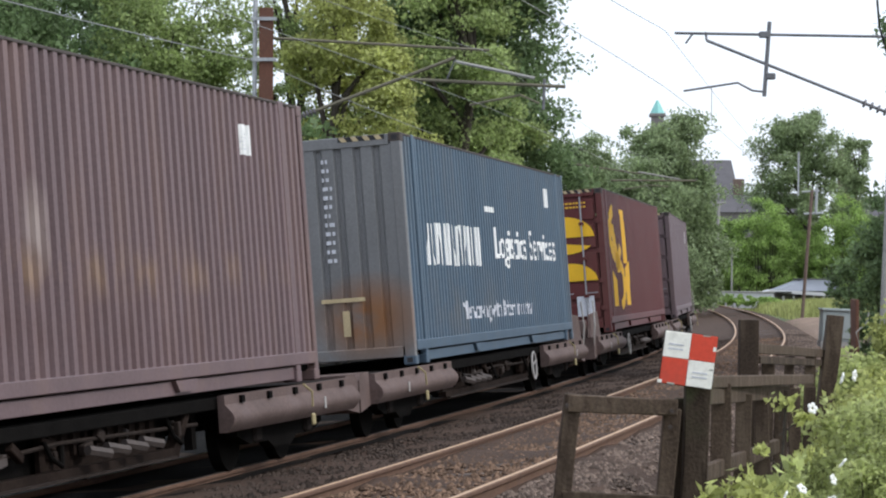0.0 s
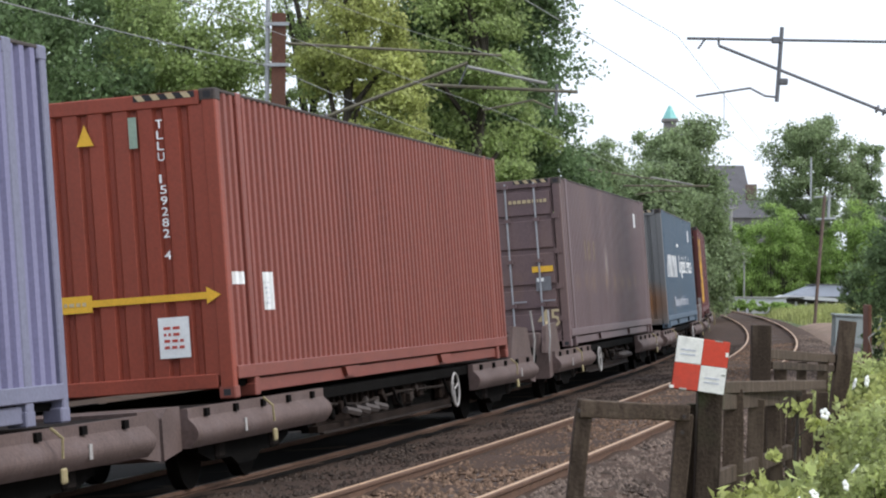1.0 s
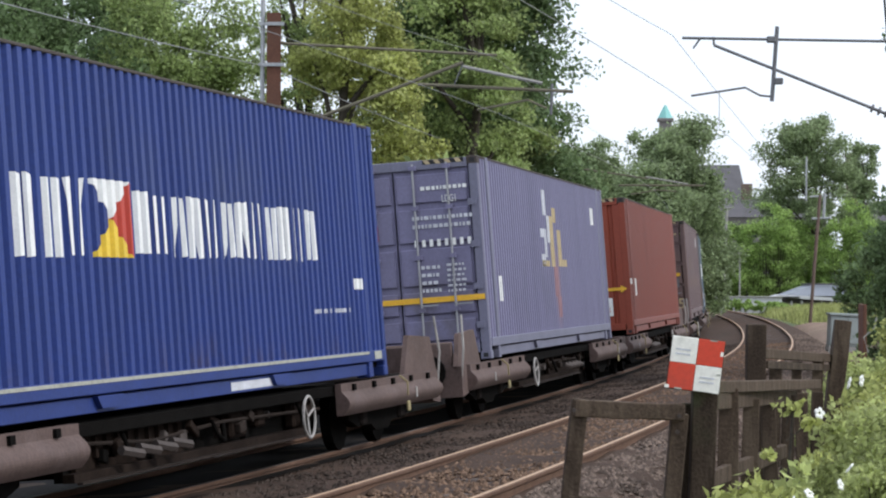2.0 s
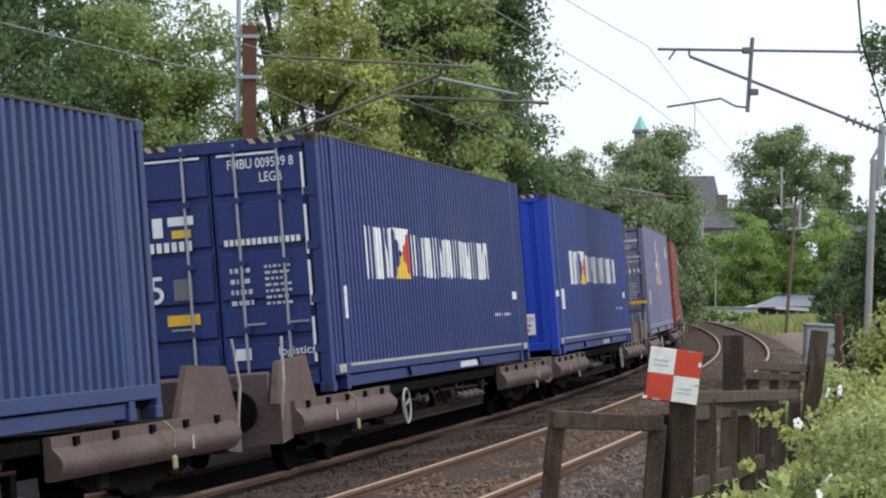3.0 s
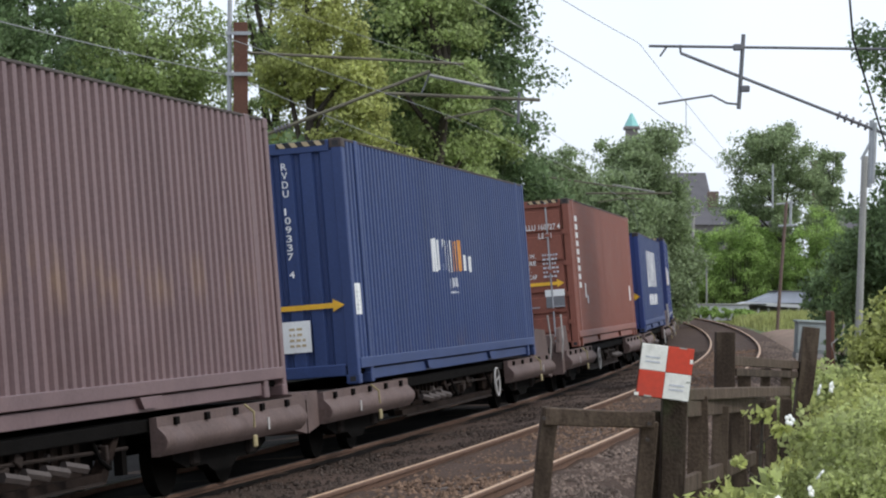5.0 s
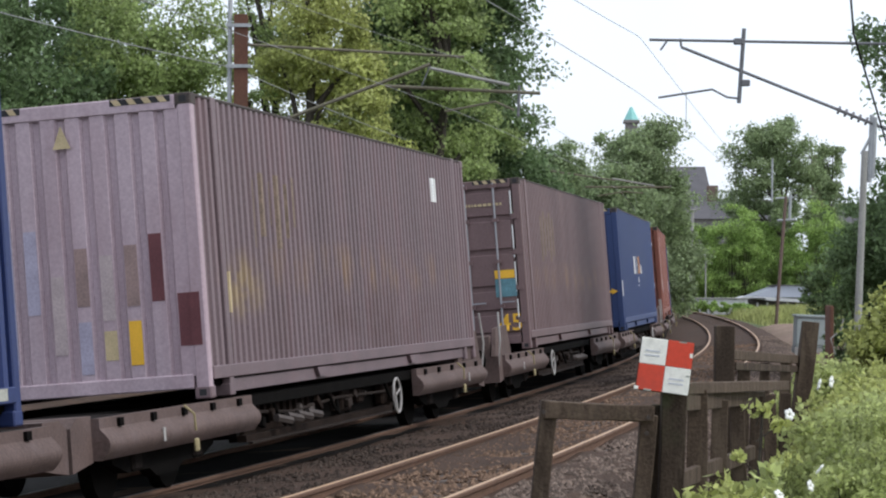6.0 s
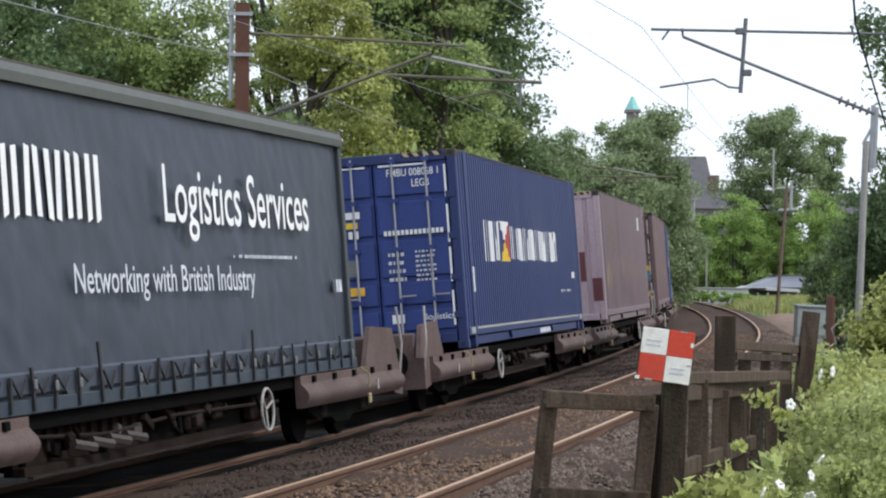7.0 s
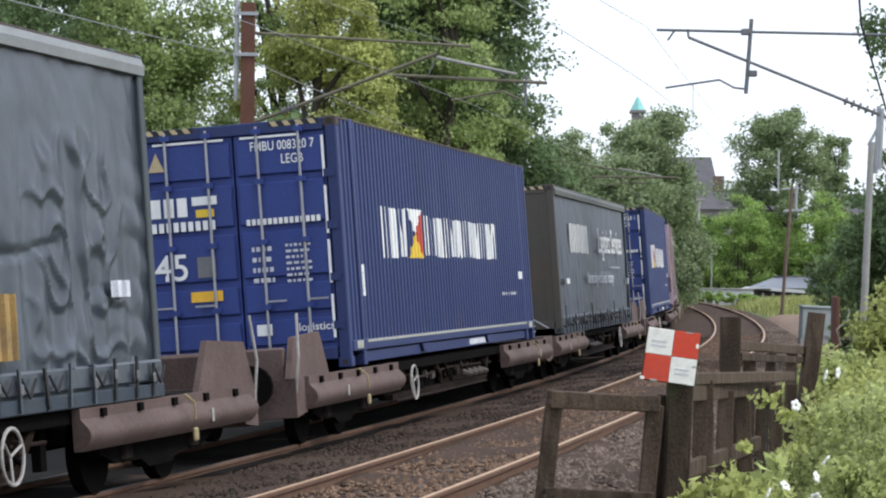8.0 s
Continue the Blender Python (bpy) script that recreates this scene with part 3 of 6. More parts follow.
def wagon(plated_end):
    """A low flat wagon; plated_end +1 or -1: the end with buffers and end plates."""
    root = empty("container_wagon", "low grimy flat wagon with brown side covers, carrying one container", "railway wagon", "wagons of the train")
    wx, sx = (2.3, -2.9) if plated_end > 0 else (-3.45, 0.5)      # handbrake wheel, steps
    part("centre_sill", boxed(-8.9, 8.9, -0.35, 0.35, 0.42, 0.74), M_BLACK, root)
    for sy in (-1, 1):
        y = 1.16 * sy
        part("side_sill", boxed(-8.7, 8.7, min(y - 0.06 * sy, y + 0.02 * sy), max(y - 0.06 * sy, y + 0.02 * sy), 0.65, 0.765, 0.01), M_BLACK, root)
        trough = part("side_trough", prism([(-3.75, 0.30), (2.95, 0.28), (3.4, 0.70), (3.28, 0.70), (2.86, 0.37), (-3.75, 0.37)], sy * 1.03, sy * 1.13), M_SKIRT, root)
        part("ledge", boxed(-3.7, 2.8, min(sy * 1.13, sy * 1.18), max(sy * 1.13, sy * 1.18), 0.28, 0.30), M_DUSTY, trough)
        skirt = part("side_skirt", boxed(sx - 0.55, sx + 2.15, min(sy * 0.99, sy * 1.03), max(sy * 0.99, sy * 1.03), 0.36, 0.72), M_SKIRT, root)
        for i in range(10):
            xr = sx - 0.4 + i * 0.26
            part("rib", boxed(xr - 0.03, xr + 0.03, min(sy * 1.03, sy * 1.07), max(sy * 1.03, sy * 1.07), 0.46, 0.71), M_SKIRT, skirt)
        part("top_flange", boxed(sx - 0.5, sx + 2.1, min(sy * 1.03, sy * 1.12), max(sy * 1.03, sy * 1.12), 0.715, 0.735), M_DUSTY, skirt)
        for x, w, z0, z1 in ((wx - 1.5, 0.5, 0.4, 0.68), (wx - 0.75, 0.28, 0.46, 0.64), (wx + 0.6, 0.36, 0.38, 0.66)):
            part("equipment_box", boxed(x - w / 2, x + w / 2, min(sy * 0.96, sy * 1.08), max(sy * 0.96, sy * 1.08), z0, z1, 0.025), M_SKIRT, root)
        part("brake_pipe", tubes([(-3.6, sy * 1.1, 0.60), (-1.8, sy * 1.11, 0.52), (0.2, sy * 1.1, 0.58), (3.6, sy * 1.1, 0.54)], 0.018), M_DUSTY, root)
        rng = random.Random(31 + sy)
        for i in range(16):
            x, z, w, h = rng.uniform(-3.5, 3.3), rng.uniform(0.40, 0.66), rng.uniform(0.05, 0.24), rng.uniform(0.03, 0.13)
            yy = sy * rng.uniform(1.04, 1.14)
            tilt = Matrix.Translation((x, yy, z)) @ Matrix.Rotation(rng.uniform(-0.5, 0.5), 4, "Y")
            part("brake_fitting", boxed(-w / 2, w / 2, -0.03, 0.03, -h / 2, h / 2, 0.008, tilt), (M_DUSTY, M_SKIRT, M_BLACK, M_WORN)[i % 4], root)
        for x in (-2.6, -0.2, 2.7):
            part("brake_hose", tubes([(x, sy * 1.1, 0.70), (x + 0.1, sy * 1.15, 0.48), (x + 0.34, sy * 1.14, 0.40), (x + 0.5, sy * 1.08, 0.56)], 0.02), M_BLACK, root)
        for x in (-3.6, -1.2, 1.3, 3.8):
            part("hanger", boxed(x - 0.06, x + 0.06, y - 0.2 * sy - 0.04, y - 0.2 * sy + 0.04, 0.3, 0.65), M_BLACK, root)
        for ex in (-1, 1):
            x0, x1 = (3.95, 8.55) if ex > 0 else (-8.55, -3.95)
            cover = part("side_cover", extrude_x(COVER_PROFILE, x0, x1, mirror=sy > 0), M_COVER, root, smooth=False)
            for i in range(5):
                x = x0 + 0.5 + i * 0.9
                yy = sy * 1.28
                part("rib", boxed(x - 0.05, x + 0.05, yy - 0.02, yy + 0.02, 0.69, 0.76), M_BLACK, cover)
            xs = x0 + 0.35 if ex < 0 else x1 - 0.35
            part("paint_mark", boxed(xs + 1.1 * -ex - 0.03, xs + 1.1 * -ex + 0.03, sy * 1.356 - 0.004, sy * 1.356 + 0.004, 0.50, 0.62), M_WHEELRIM, cover, "pale paint mark")
            hook = part("tie_down_hook", tubes([(ex * 6.4, sy * 1.33, 0.78), (ex * 6.4, sy * 1.42, 0.7), (ex * 6.38, sy * 1.42, 0.55)], 0.013), M_TAG, root)
            part("hook_tag", boxed(ex * 6.38 - 0.05, ex * 6.38 + 0.05, sy * 1.42 - 0.015, sy * 1.42 + 0.015, 0.36, 0.48, 0.012), M_TAG, hook)
        ring = [(wx + 0.21 * math.cos(2 * math.pi * i / 20), sy * 1.36, 0.5 + 0.21 * math.sin(2 * math.pi * i / 20)) for i in range(21)]
        wheel = part("handbrake_wheel", tubes(ring, 0.015), M_WHEELRIM, root, "white-rimmed handbrake wheel")
        for i in range(3):
            a0 = 2.1 * i + 0.4
            part("spoke", tubes([(wx, sy * 1.34, 0.5), (wx + 0.2 * math.cos(a0), sy * 1.36, 0.5 + 0.2 * math.sin(a0))], 0.012), M_WHEELRIM, wheel)
        for i in range(4):
            x = sx + i * 0.42
            part("step_bar", tubes([(x, sy * 1.22, 0.5), (x + 0.26, sy * 1.31, 0.45)], 0.042), M_WORN, root)
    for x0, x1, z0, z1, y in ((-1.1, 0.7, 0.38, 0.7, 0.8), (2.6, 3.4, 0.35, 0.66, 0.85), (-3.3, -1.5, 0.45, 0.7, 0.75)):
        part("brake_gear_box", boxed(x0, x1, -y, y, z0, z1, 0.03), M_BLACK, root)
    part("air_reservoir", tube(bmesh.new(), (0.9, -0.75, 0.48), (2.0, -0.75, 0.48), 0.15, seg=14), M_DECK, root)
    # Black deck plate and box added to block the lit view through the wagon.
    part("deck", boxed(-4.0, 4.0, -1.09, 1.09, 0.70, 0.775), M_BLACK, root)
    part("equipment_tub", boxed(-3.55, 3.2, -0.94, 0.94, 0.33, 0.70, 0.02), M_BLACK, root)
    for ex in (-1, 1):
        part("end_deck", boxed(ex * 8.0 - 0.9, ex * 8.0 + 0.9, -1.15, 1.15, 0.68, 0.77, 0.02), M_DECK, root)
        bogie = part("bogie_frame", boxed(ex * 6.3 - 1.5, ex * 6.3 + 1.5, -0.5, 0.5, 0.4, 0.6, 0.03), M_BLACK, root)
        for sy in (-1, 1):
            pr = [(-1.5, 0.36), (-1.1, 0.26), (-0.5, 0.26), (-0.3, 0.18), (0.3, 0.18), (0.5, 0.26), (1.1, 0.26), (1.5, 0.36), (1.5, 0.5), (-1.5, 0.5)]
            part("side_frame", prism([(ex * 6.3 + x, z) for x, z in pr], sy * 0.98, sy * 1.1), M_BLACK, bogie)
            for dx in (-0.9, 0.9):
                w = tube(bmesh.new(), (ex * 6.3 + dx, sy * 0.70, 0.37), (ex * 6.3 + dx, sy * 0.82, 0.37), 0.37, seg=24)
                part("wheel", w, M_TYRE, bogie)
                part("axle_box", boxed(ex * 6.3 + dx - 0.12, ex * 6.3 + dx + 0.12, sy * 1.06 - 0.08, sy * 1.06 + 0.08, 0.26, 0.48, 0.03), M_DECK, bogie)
        if ex == plated_end:
            for sy in (-1, 1):
                pl = prism([(ex * 7.25, 0.77), (ex * 9.0, 0.77), (ex * 8.75, 1.2), (ex * 7.6, 1.24)], sy * 1.18, sy * 1.12)
                part("end_plate", pl, M_COVER, root)
                part("buffer", tube(tube(bmesh.new(), (ex * 8.85, sy * 0.87, 0.72), (ex * 9.35, sy * 0.87, 0.72), 0.09, seg=12), (ex * 9.35, sy * 0.87, 0.72), (ex * 9.42, sy * 0.87, 0.72), 0.22, seg=16), M_BLACK, root)
            part("bulkhead", boxed(ex * 8.85 - 0.05, ex * 8.85 + 0.05, -1.1, 1.1, 0.5, 1.1, 0.02), M_COVER, root)
            part("end_panel", prism([(ex * 8.5, 0.40), (ex * 8.95, 0.36), (ex * 8.95, 0.77), (ex * 8.5, 0.77)], -1.22, 1.22), M_COVER, root)
            part("uncoupling_lever", tubes([(ex * 8.9, -1.2, 0.55), (ex * 8.9, -1.26, 1.0), (ex * 8.8, -1.24, 1.45)], 0.016), M_WHEELRIM, root, "pale steel lever")
        else:
            part("drawbar", boxed(ex * 9.3 - 0.5, ex * 9.3 + 0.5, -0.12, 0.12, 0.5, 0.68), M_BLACK, root)
            nose = prism([(ex * 8.55, 0.42), (ex * 9.05, 0.36), (ex * 9.05, 0.72), (ex * 8.9, 0.8), (ex * 8.55, 0.8)], -1.2, 1.2)
            part("end_fairing", nose, M_COVER, root)
    return root


# ------------------------------------------------------------------ the train
SPEED = 29.8
DECK_Z = 0.802
# where each container's middle stands along the line at the start
BOX_S = [47.9, 29.2, 9.6, -8.8, -28.8, -46.65, -66.85, -84.15, -103.85, -121.05, -140.9, -157.85, -177.1, -195.55, -216.5, -233.85, -254.45]
# metres by which the train trails an even run, at seconds
TRAIL_T = [0.0, 0.5, 1.0, 1.5, 2.0, 2.75, 3.5, 4.0, 4.5, 5.25, 6.0, 6.5, 6.8, 7.0, 7.5, 8.0]
TRAIL = [0.77, 0.93, 0.3, 0.5, -0.45, 0.0, 0.42, 0.54, 0.64, 0.65, 0.62, 0.4, -0.6, -1.05, -0.95, -1.85]
H9 = 2.896
BROWN, RED, BLUE = (0.13, 0.085, 0.085), (0.20, 0.05, 0.03), (0.022, 0.045, 0.17)
boxes = [
    container("weathered plum-grey steel shipping container on a wagon", (0.14, 0.10, 0.11), H9, "doors"),
    container("dark maroon steel container with large yellow shapes", (0.10, 0.018, 0.018), H9, "doors"),
    container("faded slate-blue steel container, rust-stained at its end", (0.062, 0.10, 0.142), H9, "wall", dirt=(0.10, 0.10, 0.10), amt=0.5, front_col=(0.165, 0.166, 0.168)),
    container("faded purple-brown forty-five foot steel container", (0.135, 0.088, 0.09), H9, "doors", dirt=(0.2, 0.12, 0.08), amt=0.4),
    container("brick-red steel container with a yellow arrow band", (0.205, 0.052, 0.035), H9, "wall", dirt=(0.13, 0.05, 0.035), amt=0.3, front_col=(0.25, 0.048, 0.025)),
    container("faded lavender-grey steel container with ochre letters", (0.175, 0.165, 0.265), H9, "doors", frame_col=(0.16, 0.16, 0.22), dirt=(0.14, 0.13, 0.20), amt=0.45),
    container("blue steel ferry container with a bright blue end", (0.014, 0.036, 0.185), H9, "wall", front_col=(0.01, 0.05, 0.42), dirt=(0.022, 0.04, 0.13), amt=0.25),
    container("navy-blue steel ferry container with white-edged doors", (0.017, 0.033, 0.14), H9, "doors", dirt=(0.03, 0.04, 0.1), amt=0.3),
    container("dark navy steel container with white supermarket lettering blocks", (0.024, 0.044, 0.135), 2.62, "wall", front_col=(0.017, 0.038, 0.17), dirt=(0.05, 0.05, 0.09), amt=0.4),
    container("dusty terracotta steel container with lettered doors", (0.225, 0.075, 0.049), H9, "doors", dirt=(0.16, 0.06, 0.045), amt=0.3),
    container("mid-blue steel container with orange and white markings", (0.026, 0.048, 0.14), H9, "wall", dirt=(0.04, 0.05, 0.1), amt=0.3),
    container("faded plum-brown steel container with yellow stickers", (0.15, 0.095, 0.095), H9, "doors", dirt=(0.2, 0.13, 0.12), amt=0.4),
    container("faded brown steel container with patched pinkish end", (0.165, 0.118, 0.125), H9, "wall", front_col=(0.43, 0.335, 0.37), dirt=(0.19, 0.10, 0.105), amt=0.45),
    # front_col lifts the door blue to stand in for light on the end.
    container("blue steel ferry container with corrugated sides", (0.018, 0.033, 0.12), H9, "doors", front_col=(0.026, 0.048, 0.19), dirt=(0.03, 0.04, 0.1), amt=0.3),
    container("dark slate curtain-sided container with white words", (0.045, 0.055, 0.06), 2.72, "wall", front_col=(0.064, 0.057, 0.046), curtain=True, dirt=(0.06, 0.06, 0.055), amt=0.4),
    # Door blue again a lighter copy, making up for the dim end light.
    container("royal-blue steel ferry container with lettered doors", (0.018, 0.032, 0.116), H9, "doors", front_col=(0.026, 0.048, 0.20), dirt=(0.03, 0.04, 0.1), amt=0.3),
    container("dark grey-blue curtain-sided container with rippled curtain", (0.05, 0.065, 0.075), 2.98, "wall", curtain=True, dirt=(0.06, 0.06, 0.055), amt=0.4),
]
# markings on the containers (names as plain shapes in their colours)
M_FLAGRED = mat("flag_red", (0.45, 0.05, 0.03), 0.6, vary=0.15, bump=0.0)
M_FLAGYEL = mat("flag_yellow", (0.72, 0.5, 0.04), 0.6, vary=0.15, bump=0.0)
M_ORANGE = mat("orange_marking", (0.62, 0.26, 0.05), 0.6, vary=0.2, bump=0.0)
M_DULLYEL = mat("dull_yellow_panel", (0.30, 0.19, 0.06), 0.7, vary=0.35, scale=4, bump=0.1, dirt=(0.12, 0.09, 0.06), dirt_amt=0.7, dirt_scale=3)
M_PALEGREEN = mat("pale_green_label", (0.28, 0.36, 0.28), 0.7, vary=0.2, bump=0.0)
M_GREYPATCH = mat("grey_data_plate", (0.16, 0.16, 0.17), 0.6, vary=0.3, bump=0.0)
M_TEAL = mat("teal_sticker", (0.10, 0.22, 0.26), 0.6, vary=0.4, scale=6, bump=0.0)
M_GOLD = mat("big_yellow_paint", (0.78, 0.45, 0.01), 0.55, vary=0.1, bump=0.0)
M_MAROON = mat("maroon_patch", (0.12, 0.035, 0.04), 0.7, vary=0.25, bump=0.05)
M_GHOST = mat("ghost_lettering", (0.20, 0.145, 0.105), 0.75, vary=0.45, scale=8, bump=0.0)
M_FADEDRED = mat("faded_pink_paint", (0.30, 0.17, 0.19), 0.7, vary=0.3, scale=5, bump=0.0)
M_REDLOGO = mat("faded_red_marking", (0.35, 0.06, 0.09), 0.7, vary=0.3, bump=0.0)


def end_triangle(parent, y0, y1, z0, z1, material=None, x=None):
    bm = prism([(0, 0), (1, 0), (0.5, 1)], -0.001, 0.001)
    for v in bm.verts:
        v.co = Vector(((-CL / 2 if x is None else x) - 0.014 + v.co.y, -(y0 + (y1 - y0) * v.co.x), z0 + (z1 - z0) * v.co.z))
    return part("warning_sign", bm, material or M_OCHRE, parent)


def arrow(parent, y0, y1, z0, z1, material=None):
    zc, h = (z0 + z1) / 2, (z1 - z0)
    end_rect(parent, y0, y1 - 0.13, zc - h * 0.2, zc + h * 0.2, M_YELLOW, "yellow_band")
    bm = prism([(y1 - 0.14, zc - h * 0.5), (y1, zc), (y1 - 0.14, zc + h * 0.5)], -0.001, 0.001)
    for v in bm.verts:
        v.co = Vector((-CL / 2 - 0.014 + v.co.y, -v.co.x, v.co.z))
    part("arrow_head", bm, M_YELLOW, parent)
    end_rect(parent, y0 + 0.28, y0 + 0.62, z0, z1, M_YELLOW, "height_plate", lift=0.015)
    text_bars(parent, y0 + 0.34, y0 + 0.56, zc - 0.04, zc + 0.04, 1, M_OCHRE, 3, x=-CL / 2 - 0.006)


def flag(parent, x0, x1, z0, z1):
    """A flag of four triangles, bent over the folds."""
    xm, zm = (x0 + x1) / 2, (z0 + z1) / 2
    for name, m, tri in (("flag_white", M_WHITE, [(x0, z1), (xm, zm), (x1, z1)]), ("flag_yellow", M_FLAGYEL, [(x0, z0), (x1, z0), (xm, zm)]),
                         ("flag_red", M_FLAGRED, [(x1, z0), (x1, z1), (xm, zm)])):
        side_poly([tri], m, parent, name)


def ferry_side(b, x0=-4.8):
    glyph_blocks(b, x0, x0 + 1.62, 1.28, 1.90, 3, M_WHITE, 2)
    flag(b, x0 + 1.66, x0 + 2.6, 1.28, 1.92)
    glyph_blocks(b, x0 + 2.66, x0 + 8.45, 1.31, 1.84, 12, M_WHITE, 5)
    label_plate(b, -6.12 if x0 < -4.5 else -5.75)
    side_rect(b, 5.6, 6.0, 1.0, 1.12, M_WHITE)
    text_bars(b, 3.9, 5.4, 0.72, 0.82, 1, M_FADED, 7, end=False)
    part("bottom_stripe", boxed(-6.0, 6.0, -CW / 2 - 0.0135, -CW / 2 - 0.0095, 0.262, 0.292), M_CHALK, b)
    part("label_plate", boxed(0.9, 2.3, -CW / 2 + 0.031, -CW / 2 + 0.0345, 0.055, 0.135), M_FADED, b)
    for gx in (-6.4, 6.4):
        part("label_plate", boxed(gx - 0.16, gx + 0.16, -CW / 2 - 0.0135, -CW / 2 - 0.0095, 0.20, 0.29), M_CHALK, b)


def label_plate(b, x, z0=0.81, z1=1.18, w=0.36):
    side_rect(b, x, x + w, z0, z1, M_WHITE, "label_plate")
    text_bars(b, x + 0.06, x + w - 0.06, z0 + 0.04, z1 - 0.08, 5, M_FADED, int(x * 10) % 7, end=False)


def ferry_doors(b, number):
    for y0, y1 in ((1.06, 1.09), (-1.09, -1.06)):
        for z0, z1 in ((0.35, 0.85), (0.98, 1.48), (1.55, 2.1), (2.2, 2.68)):
            end_rect(b, y0, y1, z0, z1, M_WHITE, "edge_stripe")
    for y0, y1 in ((0.1, 0.78), (-0.95, -0.1)):
        end_rect(b, y0, y1, 2.7, 2.725, M_WHITE, "edge_stripe")
    end_triangle(b, -1.02, -0.82, 2.40, 2.62)
    end_text(number, 0.22, 2.55, 0.11, 0.76, M_WHITE, b)
    end_text("LEGB", 0.58, 2.39, 0.11, 0.26, M_WHITE, b)
    # name and flag in plain shapes
    for i in range(3):
        end_rect(b, -1.02 + i * 0.16, -0.90 + i * 0.16, 1.86, 2.08, M_WHITE, "name_block")
    end_rect(b, -0.52, -0.22, 1.98, 2.08, M_WHITE, "flag_white")
    end_rect(b, -0.48, -0.26, 1.84, 1.93, M_FLAGYEL, "flag_yellow")
    for i in range(9):
        end_rect(b, -1.02 + i * 0.088, -0.96 + i * 0.088, 1.69, 1.80, M_WHITE, "name_block")
    for i in range(14):
        end_rect(b, 0.12 + i * 0.064, 0.165 + i * 0.064, 1.70, 1.77, M_WHITE, "name_block")
    end_text("45", -1.02, 1.12, 0.31, 0.40, M_WHITE, b)
    end_rect(b, -0.5, -0.28, 1.14, 1.38, M_GREYPATCH, "data_plate")
    end_rect(b, -0.6, -0.22, 0.86, 0.98, M_YELLOW, "height_plate")
    text_bars(b, 0.16, 0.42, 1.0, 1.48, 4, M_FADED, 3)
    text_bars(b, 0.56, 0.86, 1.0, 1.48, 7, M_FADED, 4)
    end_rect(b, 0.16, 0.34, 0.42, 0.55, M_WHITE, "name_block")
    end_text("logistics", 0.66, 0.42, 0.12, 0.42, M_WHITE, b)


B = boxes


def paint_of(b, name):
    return next(c for c in b.children if c.name.startswith(name)).data.materials[0]


RUST, OCHRE_STAIN, PALE = (0.24, 0.10, 0.03), (0.26, 0.165, 0.095), (0.30, 0.24, 0.215)
stain(paint_of(B[2], "front_wall"), RUST, (-6.85, -0.70, 0.60), (0.6, 0.8, 0.62), 1.0, 1.3, 0.28)
stain(paint_of(B[2], "front_wall"), (0.13, 0.10, 0.08), (-6.85, -0.3, 0.4), (0.6, 1.2, 0.8), 0.6, 2.0, 0.4)
stain(paint_of(B[2], "side_panel"), (0.12, 0.12, 0.12), (-3.0, -1.25, 0.7), (4.0, 0.6, 0.7), 0.6, 1.2, 0.42)
for k, z, zr in ((3, 1.12, 0.28), (11, 1.2, 0.35), (12, 1.25, 0.35)):
    stain(paint_of(B[k], "side_panel"), OCHRE_STAIN, (0.0, -1.25, z), (7.5, 0.6, zr), 0.8, 1.6, 0.46, (1, 1, 0.5))
stain(paint_of(B[3], "door"), (0.20, 0.12, 0.06), (-6.85, 0.3, 1.1), (0.6, 1.3, 0.35), 0.6, 3.0, 0.45)
stain(paint_of(B[3], "side_panel"), PALE, (-0.8, -1.25, 1.45), (0.35, 0.4, 0.45), 0.8, 2.0, 0.3)
stain(paint_of(B[12], "side_panel"), (0.33, 0.24, 0.10), (-5.4, -1.25, 1.05), (1.0, 0.6, 0.4), 0.8, 2.6, 0.4)
for k in (0, 3, 11, 12):
    stain(paint_of(B[k], "side_panel"), (0.10, 0.055, 0.05), (0, -1.25, 0.6), (7, 0.6, 0.7), 0.5, 1.0, 0.45)
for k in (6, 7, 8, 10, 13, 15):
    stain(paint_of(B[k], "side_panel"), (0.07, 0.085, 0.14), (1.0, -1.25, 1.9), (6.5, 0.6, 1.0), 0.4, 0.8, 0.48, (1, 1, 0.4))
    stain(paint_of(B[k], "side_panel"), (0.09, 0.06, 0.05), (0, -1.25, 0.3), (7, 0.6, 0.35), 0.5, 3.0, 0.5, (1, 1, 0.4))
stain(paint_of(B[5], "side_panel"), (0.30, 0.17, 0.18), (0.25, -1.25, 1.0), (0.45, 0.4, 0.8), 0.8, 2.2, 0.35, (1, 1, 0.3))
stain(paint_of(B[5], "side_panel"), (0.10, 0.10, 0.14), (-2.5, -1.25, 0.9), (3.0, 0.6, 0.6), 0.5, 1.4, 0.45)
stain(paint_of(B[5], "door"), (0.11, 0.095, 0.09), (-6.85, -0.5, 0.7), (0.6, 0.9, 0.8), 0.6, 2.2, 0.4)
stain(paint_of(B[9], "side_panel"), (0.28, 0.13, 0.10), (0, -1.25, 1.6), (7, 0.6, 1.2), 0.5, 0.9, 0.48, (1, 1, 0.35))
stain(paint_of(B[9], "door"), (0.13, 0.045, 0.035), (-6.85, -0.4, 0.6), (0.6, 0.9, 0.6), 0.6, 2.2, 0.4)
stain(paint_of(B[14], "front_wall"), (0.11, 0.06, 0.035), (-6.85, -0.85, 0.7), (0.5, 0.45, 0.9), 0.6, 2.4, 0.4, (1, 1, 0.4))
